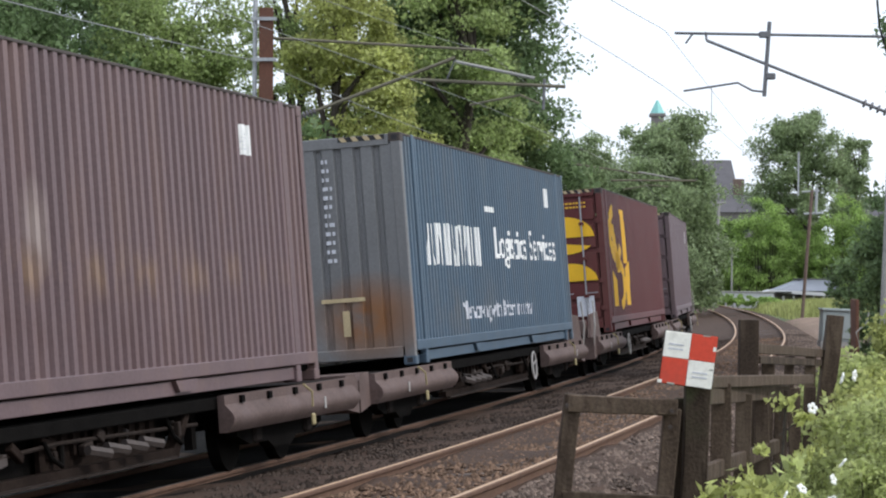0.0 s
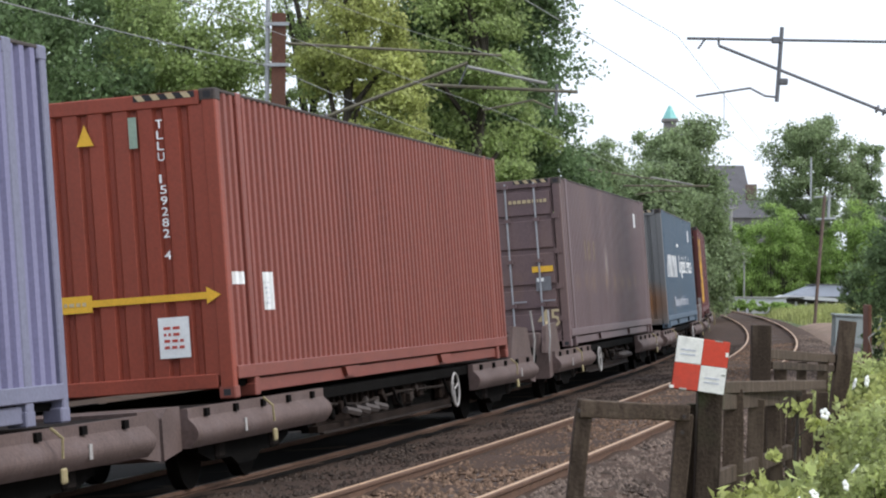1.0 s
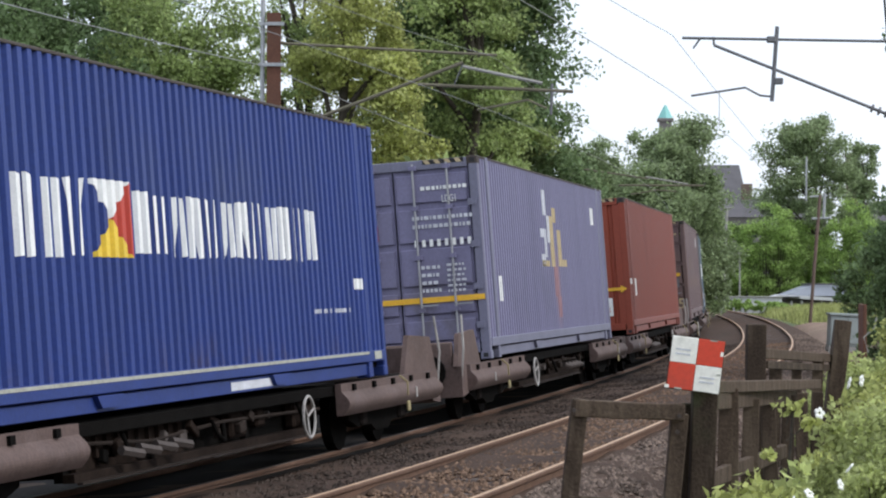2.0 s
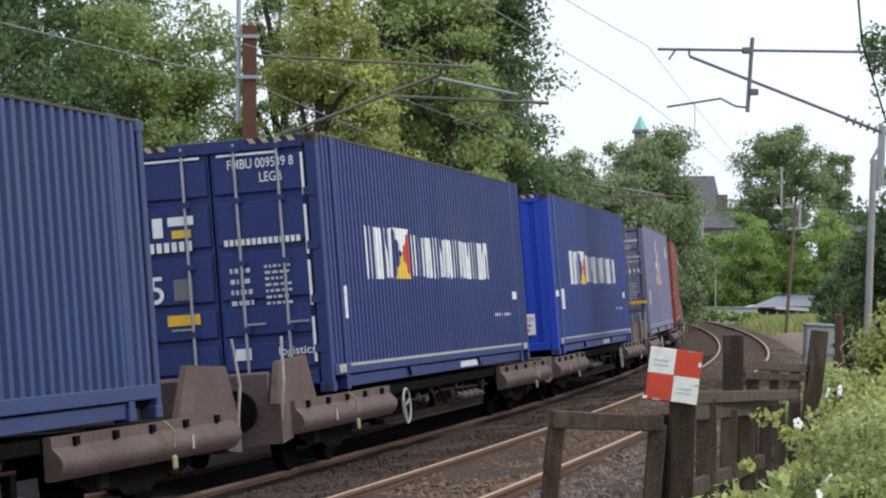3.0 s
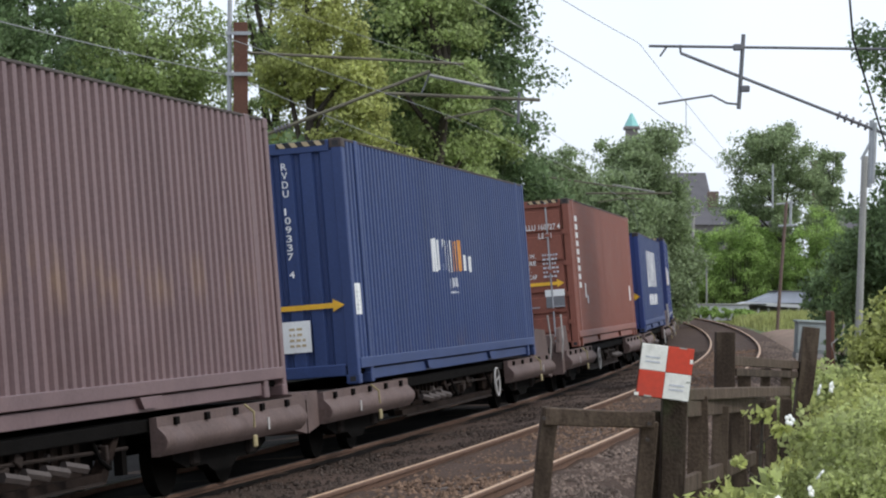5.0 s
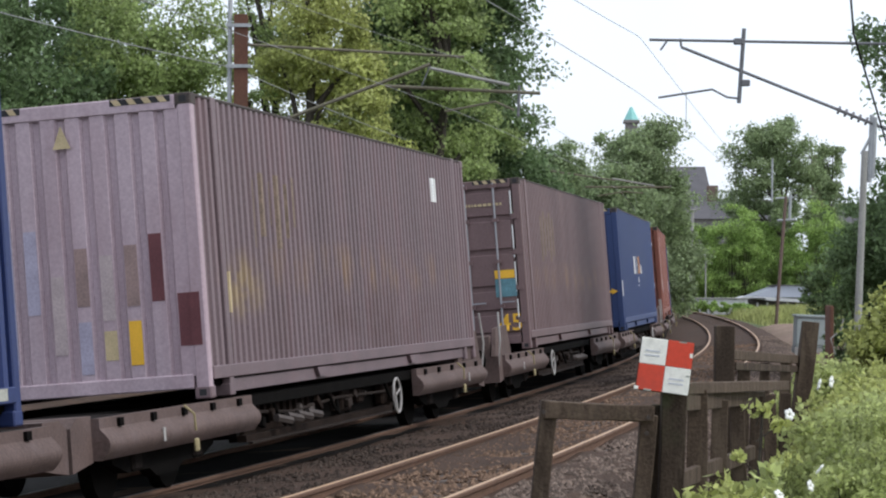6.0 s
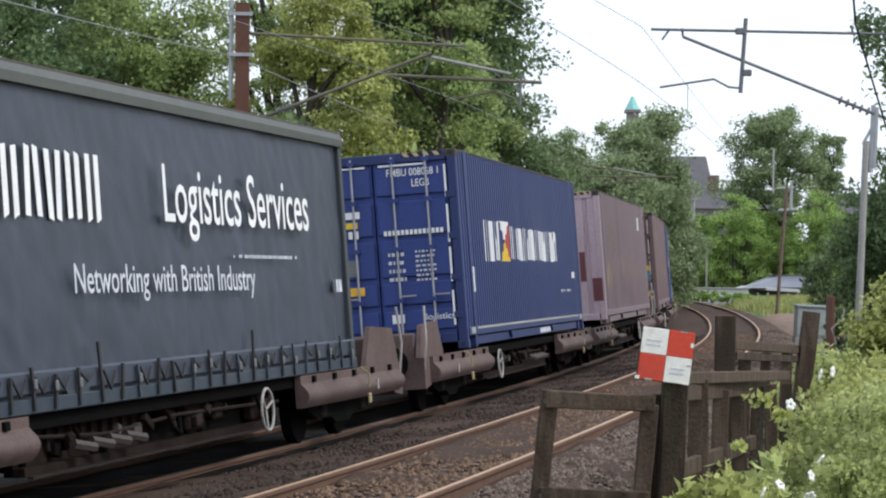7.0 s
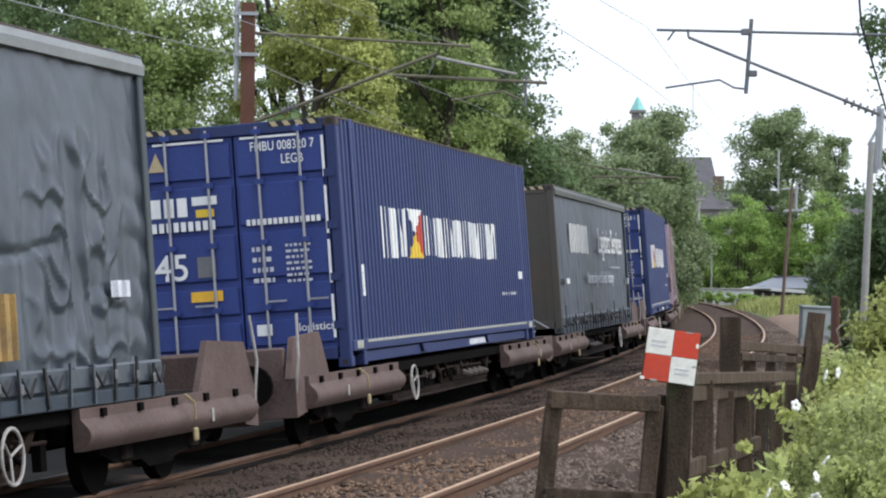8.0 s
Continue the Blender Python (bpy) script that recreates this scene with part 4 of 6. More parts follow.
# plum-grey and maroon
label_plate(B[0], 4.6, 2.2, 2.55, 0.3)
def arc(cx, cz, rx, rz, a0, a1, thick=0.0, n=14):
    """Outline of a disc segment, or of a bent band when thick is given."""
    an = [math.radians(a0 + (a1 - a0) * i / n) for i in range(n + 1)]
    outer = [(cx + rx * math.cos(t), cz + rz * math.sin(t)) for t in an]
    return outer + [(cx + (rx - thick) * math.cos(t), cz + (rz - thick * rz / rx) * math.sin(t)) for t in reversed(an)] if thick else outer


def end_poly(outline, material, parent, name="marking", lift=0.012):
    bm = prism([(-y, z) for y, z in outline], -0.001, 0.001)
    for v in bm.verts:
        v.co = Vector((-CL / 2 - lift + v.co.y, v.co.x, v.co.z))
    return part(name, bm, material, parent)


for outline in (arc(0.42, 1.94, 0.62, 0.42, 0, 180), arc(0.42, 1.90, 0.62, 0.30, 180, 330), arc(0.5, 1.06, 0.55, 0.36, 0, 180), arc(-0.65, 1.5, 0.42, 0.7, 60, 300, 0.2)):
    end_poly(outline, M_GOLD, B[1], "yellow_shape")
for outline in (arc(-4.6, 2.0, 1.3, 0.62, 100, 330, 0.5), [(-5.6, 2.2), (-4.9, 2.2), (-3.9, 1.2), (-4.6, 1.2)], arc(-4.3, 0.95, 1.3, 0.55, -80, 110, 0.5), [(-3.3, 2.55), (-2.5, 2.55), (-2.3, 1.4), (-3.1, 1.4)],
                [(-2.9, 1.3), (-2.0, 1.45), (-2.1, 0.5), (-2.9, 0.5)], [(-5.7, 0.5), (-4.9, 0.5), (-4.9, 1.05), (-5.7, 1.25)]):
    side_poly([outline], M_GOLD, B[1], "yellow_shape")
end_rect(B[1], 0.6, 0.95, 0.35, 0.75, M_FADED, "notice")
text_bars(B[1], 0.15, 0.95, 2.5, 2.66, 2, M_YELLOW, 2)
# slate blue
glyph_blocks(B[2], -5.6, -1.62, 1.25, 1.80, 7, M_WHITE, 8)
side_text("Logistics Services", -0.45, 1.22, 0.62, 5.9, M_WHITE, B[2])
side_text("Networking with British Industry", -3.35, 0.42, 0.34, 5.9, M_FADED, B[2])
side_rect(B[2], -1.2, -0.4, 2.05, 2.13, M_WHITE)
side_rect(B[2], 4.7, 5.1, 2.27, 2.59, M_WHITE, "label_plate")
text_bars(B[2], 0.22, 0.34, 1.3, 2.65, 12, M_FADED, 4)
end_rect(B[2], 0.1, 0.66, 0.83, 0.88, M_OCHRE, "faded_band")
end_rect(B[2], 0.36, 0.45, 0.4, 0.72, M_OCHRE, "faded_label")
# purple-brown
end_text("45", 0.71, 0.36, 0.3, 0.38, M_OCHRE, B[3])
end_triangle(B[3], -1.05, -0.82, 2.42, 2.65)
end_rect(B[3], -0.56, -0.38, 2.4, 2.58, M_WHITE, "label_plate")
for i in range(4):
    end_rect(B[3], -1.0 + i * 0.22, -0.88 + i * 0.22, 1.72, 2.02 - 0.05 * (i % 2), M_GHOST, "ghost_lettering")
text_bars(B[3], 0.35, 1.0, 2.45, 2.58, 1, M_OCHRE, 5)
end_rect(B[3], 0.67, 1.03, 1.30, 1.40, M_YELLOW, "label_plate")
end_rect(B[3], 0.72, 0.98, 0.98, 1.22, M_GREYPATCH, "data_plate")
end_rect(B[3], 0.74, 0.86, 1.14, 1.2, M_WHITE, "label_plate", lift=0.016)
label_plate(B[3], 4.6, 2.28, 2.58, 0.36)
for x in (-4.1, -3.5, -2.8):
    side_rect(B[3], x, x + 0.22, 1.5, 1.86, M_GHOST, "ghost_lettering")
# brick red
end_triangle(B[4], -0.13, 0.04, 2.45, 2.65, M_YELLOW)
end_rect(B[4], 0.39, 0.47, 2.39, 2.68, M_PALEGREEN, "label_plate")
end_text("TLLU 159282 4", 0.66, 1.33, 1.33, 0.065, M_WHITE, B[4], upright=True)
arrow(B[4], -0.7, 1.18, 0.89, 1.05)
end_rect(B[4], 0.55, 0.85, 0.41, 0.79, M_WHITE, "notice")
text_bars(B[4], 0.6, 0.8, 0.48, 0.72, 4, M_FLAGRED, 2, x=-CL / 2 - 0.004)
side_rect(B[4], -6.64, -6.28, 1.06, 1.18, M_WHITE, "label_plate")
label_plate(B[4], -5.66)
# lavender
end_triangle(B[5], -0.91, -0.70, 2.32, 2.55)
end_rect(B[5], -0.44, -0.27, 2.33, 2.53, M_WHITE, "label_plate")
for y, w, z0, z1 in ((-0.86, 0.14, 1.78, 2.0), (-0.66, 0.1, 1.7, 2.12), (-0.52, 0.1, 1.69, 2.1), (-0.4, 0.14, 1.78, 2.0)):
    end_rect(B[5], y, y + w, z0, z1, M_REDLOGO, "logo_shape")
end_text("45", -1.03, 1.09, 0.32, 0.43, M_WHITE, B[5])
end_rect(B[5], -1.0, 1.22, 0.85, 0.93, M_YELLOW, "yellow_band", lift=0.015)
text_bars(B[5], 0.4, 1.1, 2.42, 2.54, 1, M_WHITE, 6)
end_text("LDG1", 0.7, 2.27, 0.1, 0.2, M_WHITE, B[5])
text_bars(B[5], 0.25, 1.12, 1.88, 2.12, 2, M_FADED, 9)
for i in range(8):
    end_rect(B[5], 0.26 + i * 0.11, 0.31 + i * 0.11, 1.65, 1.75, M_WHITE, "name_block")
text_bars(B[5], 0.33, 0.6, 0.97, 1.41, 4, M_FADED, 5)
text_bars(B[5], 0.7, 0.98, 0.97, 1.41, 6, M_FADED, 2)
for x0, x1, z0, z1, m in ((-1.35, -0.7, 1.83, 1.97, M_FADED), (-0.95, -0.65, 1.5, 1.83, M_FADED), (-1.3, -0.95, 1.35, 1.55, M_FADED), (-1.3, -0.45, 1.35, 1.45, M_OCHRE),
                          (-0.95, -0.6, 2.2, 2.62, M_FADED), (-0.6, -0.3, 1.75, 2.2, M_FADED), (-0.25, 0.1, 1.35, 1.9, M_OCHRE), (0.05, 0.45, 2.1, 2.35, M_OCHRE), (-0.3, 0.1, 1.9, 2.2, M_OCHRE),
                          (-0.1, 0.35, 0.85, 1.35, M_FADEDRED), (0.2, 0.5, 0.5, 0.85, M_FADEDRED), (0.6, 0.9, 1.36, 1.98, M_OCHRE), (0.9, 1.45, 1.36, 1.48, M_OCHRE)):
    side_rect(B[5], x0, x1, z0, z1, m, "logo_shape")
label_plate(B[5], -5.73)
side_rect(B[5], 5.05, 5.4, 2.17, 2.49, M_WHITE, "label_plate")
# ferry containers
ferry_side(B[6], -4.2)
side_rect(B[6], -6.68, -6.27, 1.04, 1.15, M_WHITE, "label_plate")
for i in range(3):
    end_rect(B[6], -0.9 + i * 0.3, -0.68 + i * 0.3, 2.4, 2.7, M_WHITE, "name_block")
end_rect(B[6], 0.12, 0.62, 2.58, 2.74, M_WHITE, "flag_white")
end_rect(B[6], 0.2, 0.6, 2.39, 2.5, M_FLAGYEL, "flag_yellow")
for i in range(12):
    end_rect(B[6], -0.9 + i * 0.135, -0.8 + i * 0.135, 2.14, 2.30, M_WHITE, "name_block")
end_text("FMBU", 0.41, 1.58, 0.45, 0.07, M_WHITE, B[6], upright=True)
end_text("010529 0", 0.62, 1.19, 0.82, 0.07, M_WHITE, B[6], upright=True)
end_rect(B[6], -0.5, 0.17, 0.87, 1.01, M_YELLOW, "height_plate")
end_triangle(B[6], -0.14, 0.04, 1.4, 1.6)
end_rect(B[6], 0.51, 0.85, 0.39, 0.76, M_WHITE, "notice")
end_text("CAUTION", 0.54, 0.63, 0.08, 0.28, M_FLAGRED, B[6], x=-CL / 2 - 0.017)
text_bars(B[6], 0.58, 0.78, 0.43, 0.6, 2, M_FLAGRED, 1, x=-CL / 2 - 0.004)
for k, num in ((7, "FMBU 009539 8"), (13, "FMBU 008068 1"), (15, "FMBU 008320 7")):
    ferry_side(B[k], -4.75)
    ferry_doors(B[k], num)
# dark navy with five large letter blocks and five slanted bars
glyph_blocks(B[8], -2.84, 2.65, 1.20, 2.2, 5, M_WHITE, 12)
for i in range(5):
    bm = bmesh.new()
    for j in range(5):
        x = -2.64 + i * 1.03 + j * 0.05
        side_patch(bm, x, x + 0.62, 0.69 + j * 0.06, 0.69 + (j + 1) * 0.06)
    part("slanted_bar", bm, M_WHITE, B[8])
end_triangle(B[8], -0.21, -0.05, 2.2, 2.4)
end_triangle(B[8], 0.05, 0.2, 2.2, 2.38, M_GHOST)
end_text("TESU 580152 6", 0.5, 1.06, 1.38, 0.07, M_WHITE, B[8], upright=True)
arrow(B[8], -0.55, 1.17, 0.84, 1.04)
# terracotta
end_text("45", -1.07, 2.07, 0.32, 0.41, M_WHITE, B[9])
end_rect(B[9], -0.62, -0.20, 2.03, 2.41, M_WHITE, "logo_plate")
end_rect(B[9], -0.5, -0.32, 2.2, 2.34, M_GREYPATCH, "logo_shape", lift=0.017)
end_text("TLLU 160727 4", 0.31, 2.31, 0.11, 0.74, M_WHITE, B[9])
end_text("LEG1", 0.62, 2.14, 0.11, 0.25, M_WHITE, B[9])
for i, w in enumerate(("M.G.W.", "TARE", "NET.", "CU.CAP")):
    end_text(w, 0.23, 1.77 - i * 0.135, 0.085, 0.3 if i != 2 else 0.2, M_WHITE, B[9])
text_bars(B[9], 0.66, 0.96, 1.36, 1.86, 6, M_FADED, 4)
arrow(B[9], -1.03, 1.05, 1.18, 1.34)
end_rect(B[9], 0.66, 1.04, 1.01, 1.14, M_WHITE, "label_plate")
end_rect(B[9], 0.67, 1.03, 0.79, 1.005, M_GREYPATCH, "data_plate")
end_triangle(B[9], -0.50, -0.28, 1.54, 1.72)
end_rect(B[9], 0.85, 1.0, 0.3, 0.36, M_WHITE, "label_plate")
end_rect(B[9], -0.95, -0.7, 0.75, 1.0, M_FADED, "data_plate")
for i in range(9):
    side_rect(B[9], -5.75, -5.45, 1.15 + i * 0.165, 1.15 + i * 0.165 + 0.11, M_WHITE, "name_block")
side_rect(B[9], -4.77, -4.6, 0.95, 1.24, M_WHITE, "scrape")
side_rect(B[9], -4.5, -4.3, 0.83, 1.0, M_FADED, "scrape")
side_rect(B[9], 5.7, 5.95, 0.85, 1.2, M_WHITE, "label_plate")
# mid blue
glyph_blocks(B[10], -1.72, -0.21, 1.36, 1.80, 4, M_WHITE, 3)
glyph_blocks(B[10], -0.2, 0.56, 1.37, 1.81, 2, M_ORANGE, 4)
glyph_blocks(B[10], 0.6, 1.46, 1.37, 1.6, 3, M_WHITE, 5)
glyph_blocks(B[10], -0.49, 0.19, 1.13, 1.28, 3, M_FADED, 6)
text_bars(B[10], -0.45, 0.15, 1.03, 1.1, 1, M_FADED, 6, end=False)
label_plate(B[10], -6.72)
end_text("RVDU 109337 4", 0.5, 1.29, 1.38, 0.07, M_WHITE, B[10], upright=True)
arrow(B[10], -0.6, 1.14, 0.86, 1.01)
end_rect(B[10], 0.37, 0.71, 0.41, 0.78, M_WHITE, "notice")
text_bars(B[10], 0.45, 0.65, 0.46, 0.72, 4, M_OCHRE, 2, x=-CL / 2 - 0.004)
# plum-brown
end_text("45", 0.74, 0.32, 0.29, 0.38, M_YELLOW, B[11])
end_rect(B[11], 0.72, 1.06, 1.21, 1.35, M_YELLOW, "label_plate")
end_rect(B[11], 0.72, 1.08, 0.9, 1.2, M_TEAL, "sticker")
text_bars(B[11], 0.2, 0.95, 2.42, 2.52, 1, M_OCHRE, 4)
for z0, z1 in ((0.35, 0.85), (0.98, 1.48), (1.55, 2.1), (2.2, 2.68)):
    end_rect(B[11], 1.07, 1.09, z0, z1, M_WHITE, "edge_stripe")
for i in range(5):
    side_rect(B[11], -4.36 + i * 0.42, -4.2 + i * 0.42, 1.5 + 0.1 * (i % 3), 2.3 + 0.1 * (i % 2), M_GHOST, "ghost_lettering")
# faded brown, patched end
label_plate(B[12], 4.45, 2.22, 2.55, 0.3)
for i in range(6):
    side_rect(B[12], -4.87 + i * 0.32, -4.75 + i * 0.32, 1.45 + 0.12 * (i % 3), 2.15 + 0.08 * (i % 2), M_GHOST, "ghost_lettering")
side_rect(B[12], -6.1, -5.9, 0.8, 1.2, M_OCHRE, "faded_label")
M_PINK = mat("pinkish_paint_patch", (0.42, 0.34, 0.34), 0.7, vary=0.25, scale=5, bump=0.05)
M_LILAC = mat("lilac_paint_patch", (0.36, 0.33, 0.42), 0.7, vary=0.25, scale=5, bump=0.05)
M_TANPATCH = mat("tan_paint_patch", (0.27, 0.185, 0.17), 0.7, vary=0.3, scale=5, bump=0.05)
# touched-up paint on the ribs of the end wall
for rib, z0, z1, m in ((1, 0.95, 1.59, M_MAROON), (2, 0.36, 0.78, M_YELLOW), (2, 0.92, 1.5, M_TANPATCH), (3, 0.42, 0.7, M_OCHRE), (3, 0.8, 1.42, M_PINK), (4, 0.95, 1.5, M_TANPATCH),
                       (4, 0.3, 0.8, M_LILAC), (5, 0.5, 1.25, M_PINK), (6, 0.9, 1.7, M_LILAC), (7, 0.4, 1.9, M_LILAC)):
    y0 = 0.979 - rib * 0.2478
    end_rect(B[12], y0 + 0.004, y0 + 0.13, z0, z1, m, "paint_patch", lift=-0.008)
end_rect(B[12], 1.1, 1.2, 0.51, 1.01, M_MAROON, "maroon_patch", lift=0.003)
end_rect(B[12], 0.985, 1.11, 0.51, 1.01, M_MAROON, "maroon_patch", lift=-0.008)
end_triangle(B[12], -0.14, 0.04, 2.46, 2.68)


# curtain sides
def curtain(b, H, col, strength, seed, rail_col):
    m = mat("curtain_" + str(seed), col, 0.3 if strength > 0.02 else 0.5, vary=0.18, scale=1.0, fine=12, bump=0.15, dirt=tuple(c * 1.5 for c in col), dirt_amt=0.5, dirt_scale=1.2, streak=True)
    mr = mat("curtain_rail_" + str(seed), rail_col, 0.6, vary=0.25, scale=3, bump=0.1)
    nx, nz, X = 420, 72, CL / 2 - 0.03
    verts, faces = [], []
    for i in range(nx + 1):
        x = -X + 2 * X * i / nx
        for j in range(nz + 1):
            z = 0.30 + (H - 0.46) * j / nz
            f = 1 - j / nz
            d = 0.012 * math.sin(x * 2.3 + seed) * (0.4 + f) + (0.02 if strength > 0.02 else 0.006) * f * math.sin(x * 13.8)
            d += strength * noise.noise(Vector((x * 1.4, z * 1.6, seed))) + strength * 0.5 * noise.noise(Vector((x * 4 + z * 2, z * 3.0, seed + 5)))
            if strength > 0.02:
                # sharp loose creases towards one end, slack folds at its edge
                ridge = abs(noise.noise(Vector((x * 2.6 + 0.4 * z, z * 2.4, seed + 9))))
                where = max(0.0, 1 - abs(X - 1.7 - x) / 1.3) * max(0.0, min(1.0, (2.3 - z) / 0.4))
                d += 0.042 * min(1.0, 2.0 * where) * max(0.0, 1 - 7 * ridge)
                edge = max(0.0, 1 - (X - x) / 0.7) * max(0.0, min(1.0, (2.4 - z) / 0.4))
                d += 0.030 * edge * abs(math.sin(z * 9 + 2 * x)) - 0.03 * max(0.0, 1 - abs(z - 1.25 - 0.05 * math.sin(3 * x)) / 0.06) * (x < X - 2.2)
            verts.append((x, -CW / 2 + 0.045 - d, z))
    for i in range(nx):
        for j in range(nz):
            k = i * (nz + 1) + j
            faces.append((k, k + nz + 1, k + nz + 2, k + 1))
    raw("curtain", verts, faces, m, b, smooth=True)
    part("curtain_rail", extrude_x([(-1.1, H - 0.18), (-1.27, H - 0.18), (-1.28, H - 0.1), (-1.25, H - 0.03), (-1.16, H), (-1.0, H + 0.01)], -X, X), mr, b, "pale grey roof rail")
    part("lower_hem", boxed(-X, X, -1.262, -1.2, 0.12, 0.31, 0.02), m, b)
    part("side_rail", boxed(-X, X, -1.27, -1.2, -0.02, 0.10, 0.01), mat("dull_blue_rail", (0.022, 0.035, 0.05), 0.6, vary=0.4, scale=3, dirt=(0.05, 0.045, 0.04), dirt_amt=0.7), b)
    rng = random.Random(seed)
    for i in range(27):
        x = -X + 0.35 + i * 0.5 + rng.uniform(-0.05, 0.05)
        lean = rng.uniform(-0.06, 0.06)
        top = rng.uniform(0.26, 0.36) if i % 9 else 0.5
        sm = M_SHADOWGAP if rng.random() < 0.6 else m
        st = part("strap", prism([(x - 0.02, 0.0), (x + 0.02, 0.0), (x + 0.02 + lean, top), (x - 0.02 + lean, top)], -1.296, -1.276), sm, b)
        if rng.random() < 0.55:
            zb = rng.uniform(0.10, 0.18)
            part("buckle", boxed(x - 0.035, x + 0.035, -1.312, -1.296, zb, zb + 0.085, 0.01), M_BUCKLE, st)
        if rng.random() < 0.7:
            part("strap_loop", tubes([(x + 0.03, -1.29, 0.26), (x + 0.16, -1.30, rng.uniform(0.10, 0.2)), (x + 0.32, -1.29, 0.25)], 0.012, 5), M_SHADOWGAP, st)


M_BUCKLE = mat("tarnished_buckle", (0.16, 0.16, 0.16), 0.5, 0.5, vary=0.3, scale=9, bump=0.1)
curtain(B[14], 2.72, (0.029, 0.037, 0.054), 0.014, 14, (0.075, 0.082, 0.07))
curtain(B[16], 2.98, (0.041, 0.051, 0.064), 0.022, 16, (0.20, 0.21, 0.21))
LIFT = pose(0, -0.055, 0)
n_before = len(B[14].children)
glyph_blocks(B[14], -4.71, -1.46, 1.50, 2.06, 7, M_WHITE, 21, True)
cur = [*B[14].children[n_before:], side_text("Logistics Services", -0.02, 1.36, 0.7, 5.0, M_WHITE, B[14], True),
       side_text("Networking with British Industry", -2.46, 0.82, 0.32, 5.2, M_FADED, B[14], True), side_rect(B[14], -6.1, -5.65, 0.9, 1.0, M_WHITE, "label_plate"),
       side_rect(B[14], 6.0, 6.3, 0.86, 1.0, M_FADED, "label_plate"), side_rect(B[16], 3.0, 3.5, 0.40, 0.9, M_DULLYEL, "yellow_patch"),
       text_bars(B[14], 2.2, 4.4, 1.2, 1.27, 1, M_FADED, 3, end=False), side_rect(B[16], 5.7, 6.1, 0.86, 1.0, M_FADED, "label_plate")]
for o in cur:
    o.matrix_basis = LIFT
text_bars(B[14], 0.08, 0.14, 1.07, 2.42, 20, M_FADED, 4)
end_text("MAX WIDTH 2550 MM", 0.34, 1.38, 1.04, 0.055, M_FADED, B[14], upright=True)
text_bars(B[14], 0.6, 0.66, 1.53, 2.42, 14, M_FADED, 30)
end_text("SBC", 0.42, 0.05, 0.14, 0.33, M_FADED, B[14])
end_rect(B[14], -1.1, 0.72, 0.285, 0.30, M_FADED, "edge_stripe")
edge = prism([(0.72, 0.285), (0.72, 0.30), (1.0, 0.12), (0.98, 0.11)], -0.001, 0.001)
for v in edge.verts:
    v.co = Vector((-CL / 2 - 0.014 + v.co.y, -v.co.x, v.co.z))
part("edge_stripe", edge, M_FADED, B[14])
odd, even = wagon(-1), wagon(1)
wagons = [even if k == 0 else odd if k == 1 else copy_thing(odd if k % 2 else even, pose(0, 0, 0)) for k in range(len(boxes))]


def wagon_s(k):
    return 46.35 - 18.75 * k + 0.6 * (k % 2)


def riding(s, up):
    """Pose of a vehicle whose middle is s metres along the far track, leaning with it."""
    ax, ay, _ = line(s - 6.3)
    bx, by, _ = line(s + 6.3)
    h = math.degrees(math.atan2(by - ay, bx - ax))
    return pose((ax + bx) / 2, (ay + by) / 2, 0, 0, 0, h) @ pose(0, 0, 0, math.degrees(-CANT)) @ pose(0, 0, up)


def motions():
    for k, (w, b) in enumerate(zip(wagons, boxes)):
        runs = [(t, SPEED * t - lag) for t, lag in zip(TRAIL_T, TRAIL)]
        walk(w, [(t, riding(wagon_s(k) + run, 0.0)) for t, run in runs])
        walk(b, [(t, riding(BOX_S[k] + run, DECK_Z)) for t, run in runs])
# ------------------------------------------------------------------ overhead line
M_MAST = mat("rusty_brown_mast", (0.12, 0.05, 0.03), 0.85, vary=0.3, scale=3, fine=30, bump=0.2, dirt=(0.09, 0.045, 0.03), dirt_amt=0.6)
M_FARMAST = mat("faded_brown_mast", (0.15, 0.10, 0.08), 0.85, vary=0.25, scale=3, bump=0.1)
M_GALV = mat("galvanised_tube", (0.36, 0.37, 0.38), 0.5, 0.4, vary=0.2, scale=6, bump=0.05)
M_TUBE = mat("dull_steel_tube", (0.15, 0.15, 0.16), 0.55, 0.3, vary=0.25, scale=6, bump=0.05)
M_OLDTUBE = mat("weathered_olive_tube", (0.14, 0.125, 0.085), 0.7, 0.1, vary=0.25, scale=6, bump=0.05)
M_PORC = mat("insulator_glaze", (0.15, 0.14, 0.15), 0.3, vary=0.2, bump=0.0)
M_WIRE = mat("copper_wire", (0.30, 0.30, 0.30), 0.5, 0.3, vary=0.1, bump=0.0)
M_POLE = mat("grey_concrete_pole", (0.30, 0.29, 0.27), 0.85, vary=0.2, scale=3, fine=30, bump=0.2)


def h_mast(x, y, z0, z1, w, parent, material):
    bm = bmesh.new()
    box(bm, x - w / 2, x + w / 2, y - w / 2, y - w / 2 + 0.025, z0, z1, 0.004)
    box(bm, x - w / 2, x + w / 2, y + w / 2 - 0.025, y + w / 2, z0, z1, 0.004)
    box(bm, x - 0.012, x + 0.012, y - w / 2 + 0.02, y + w / 2 - 0.02, z0, z1)
    return part("mast", bm, material, parent)


def insulator(p, q, parent):
    bm = bmesh.new()
    p, q = Vector(p), Vector(q)
    tube(bm, p, q, 0.025)
    n = 5
    for i in range(n):
        c = p.lerp(q, (i + 0.5) / n)
        d = (q - p).normalized() * 0.015
        tube(bm, c - d, c + d, 0.065, seg=10)
    return part("insulator", bm, M_PORC, parent)


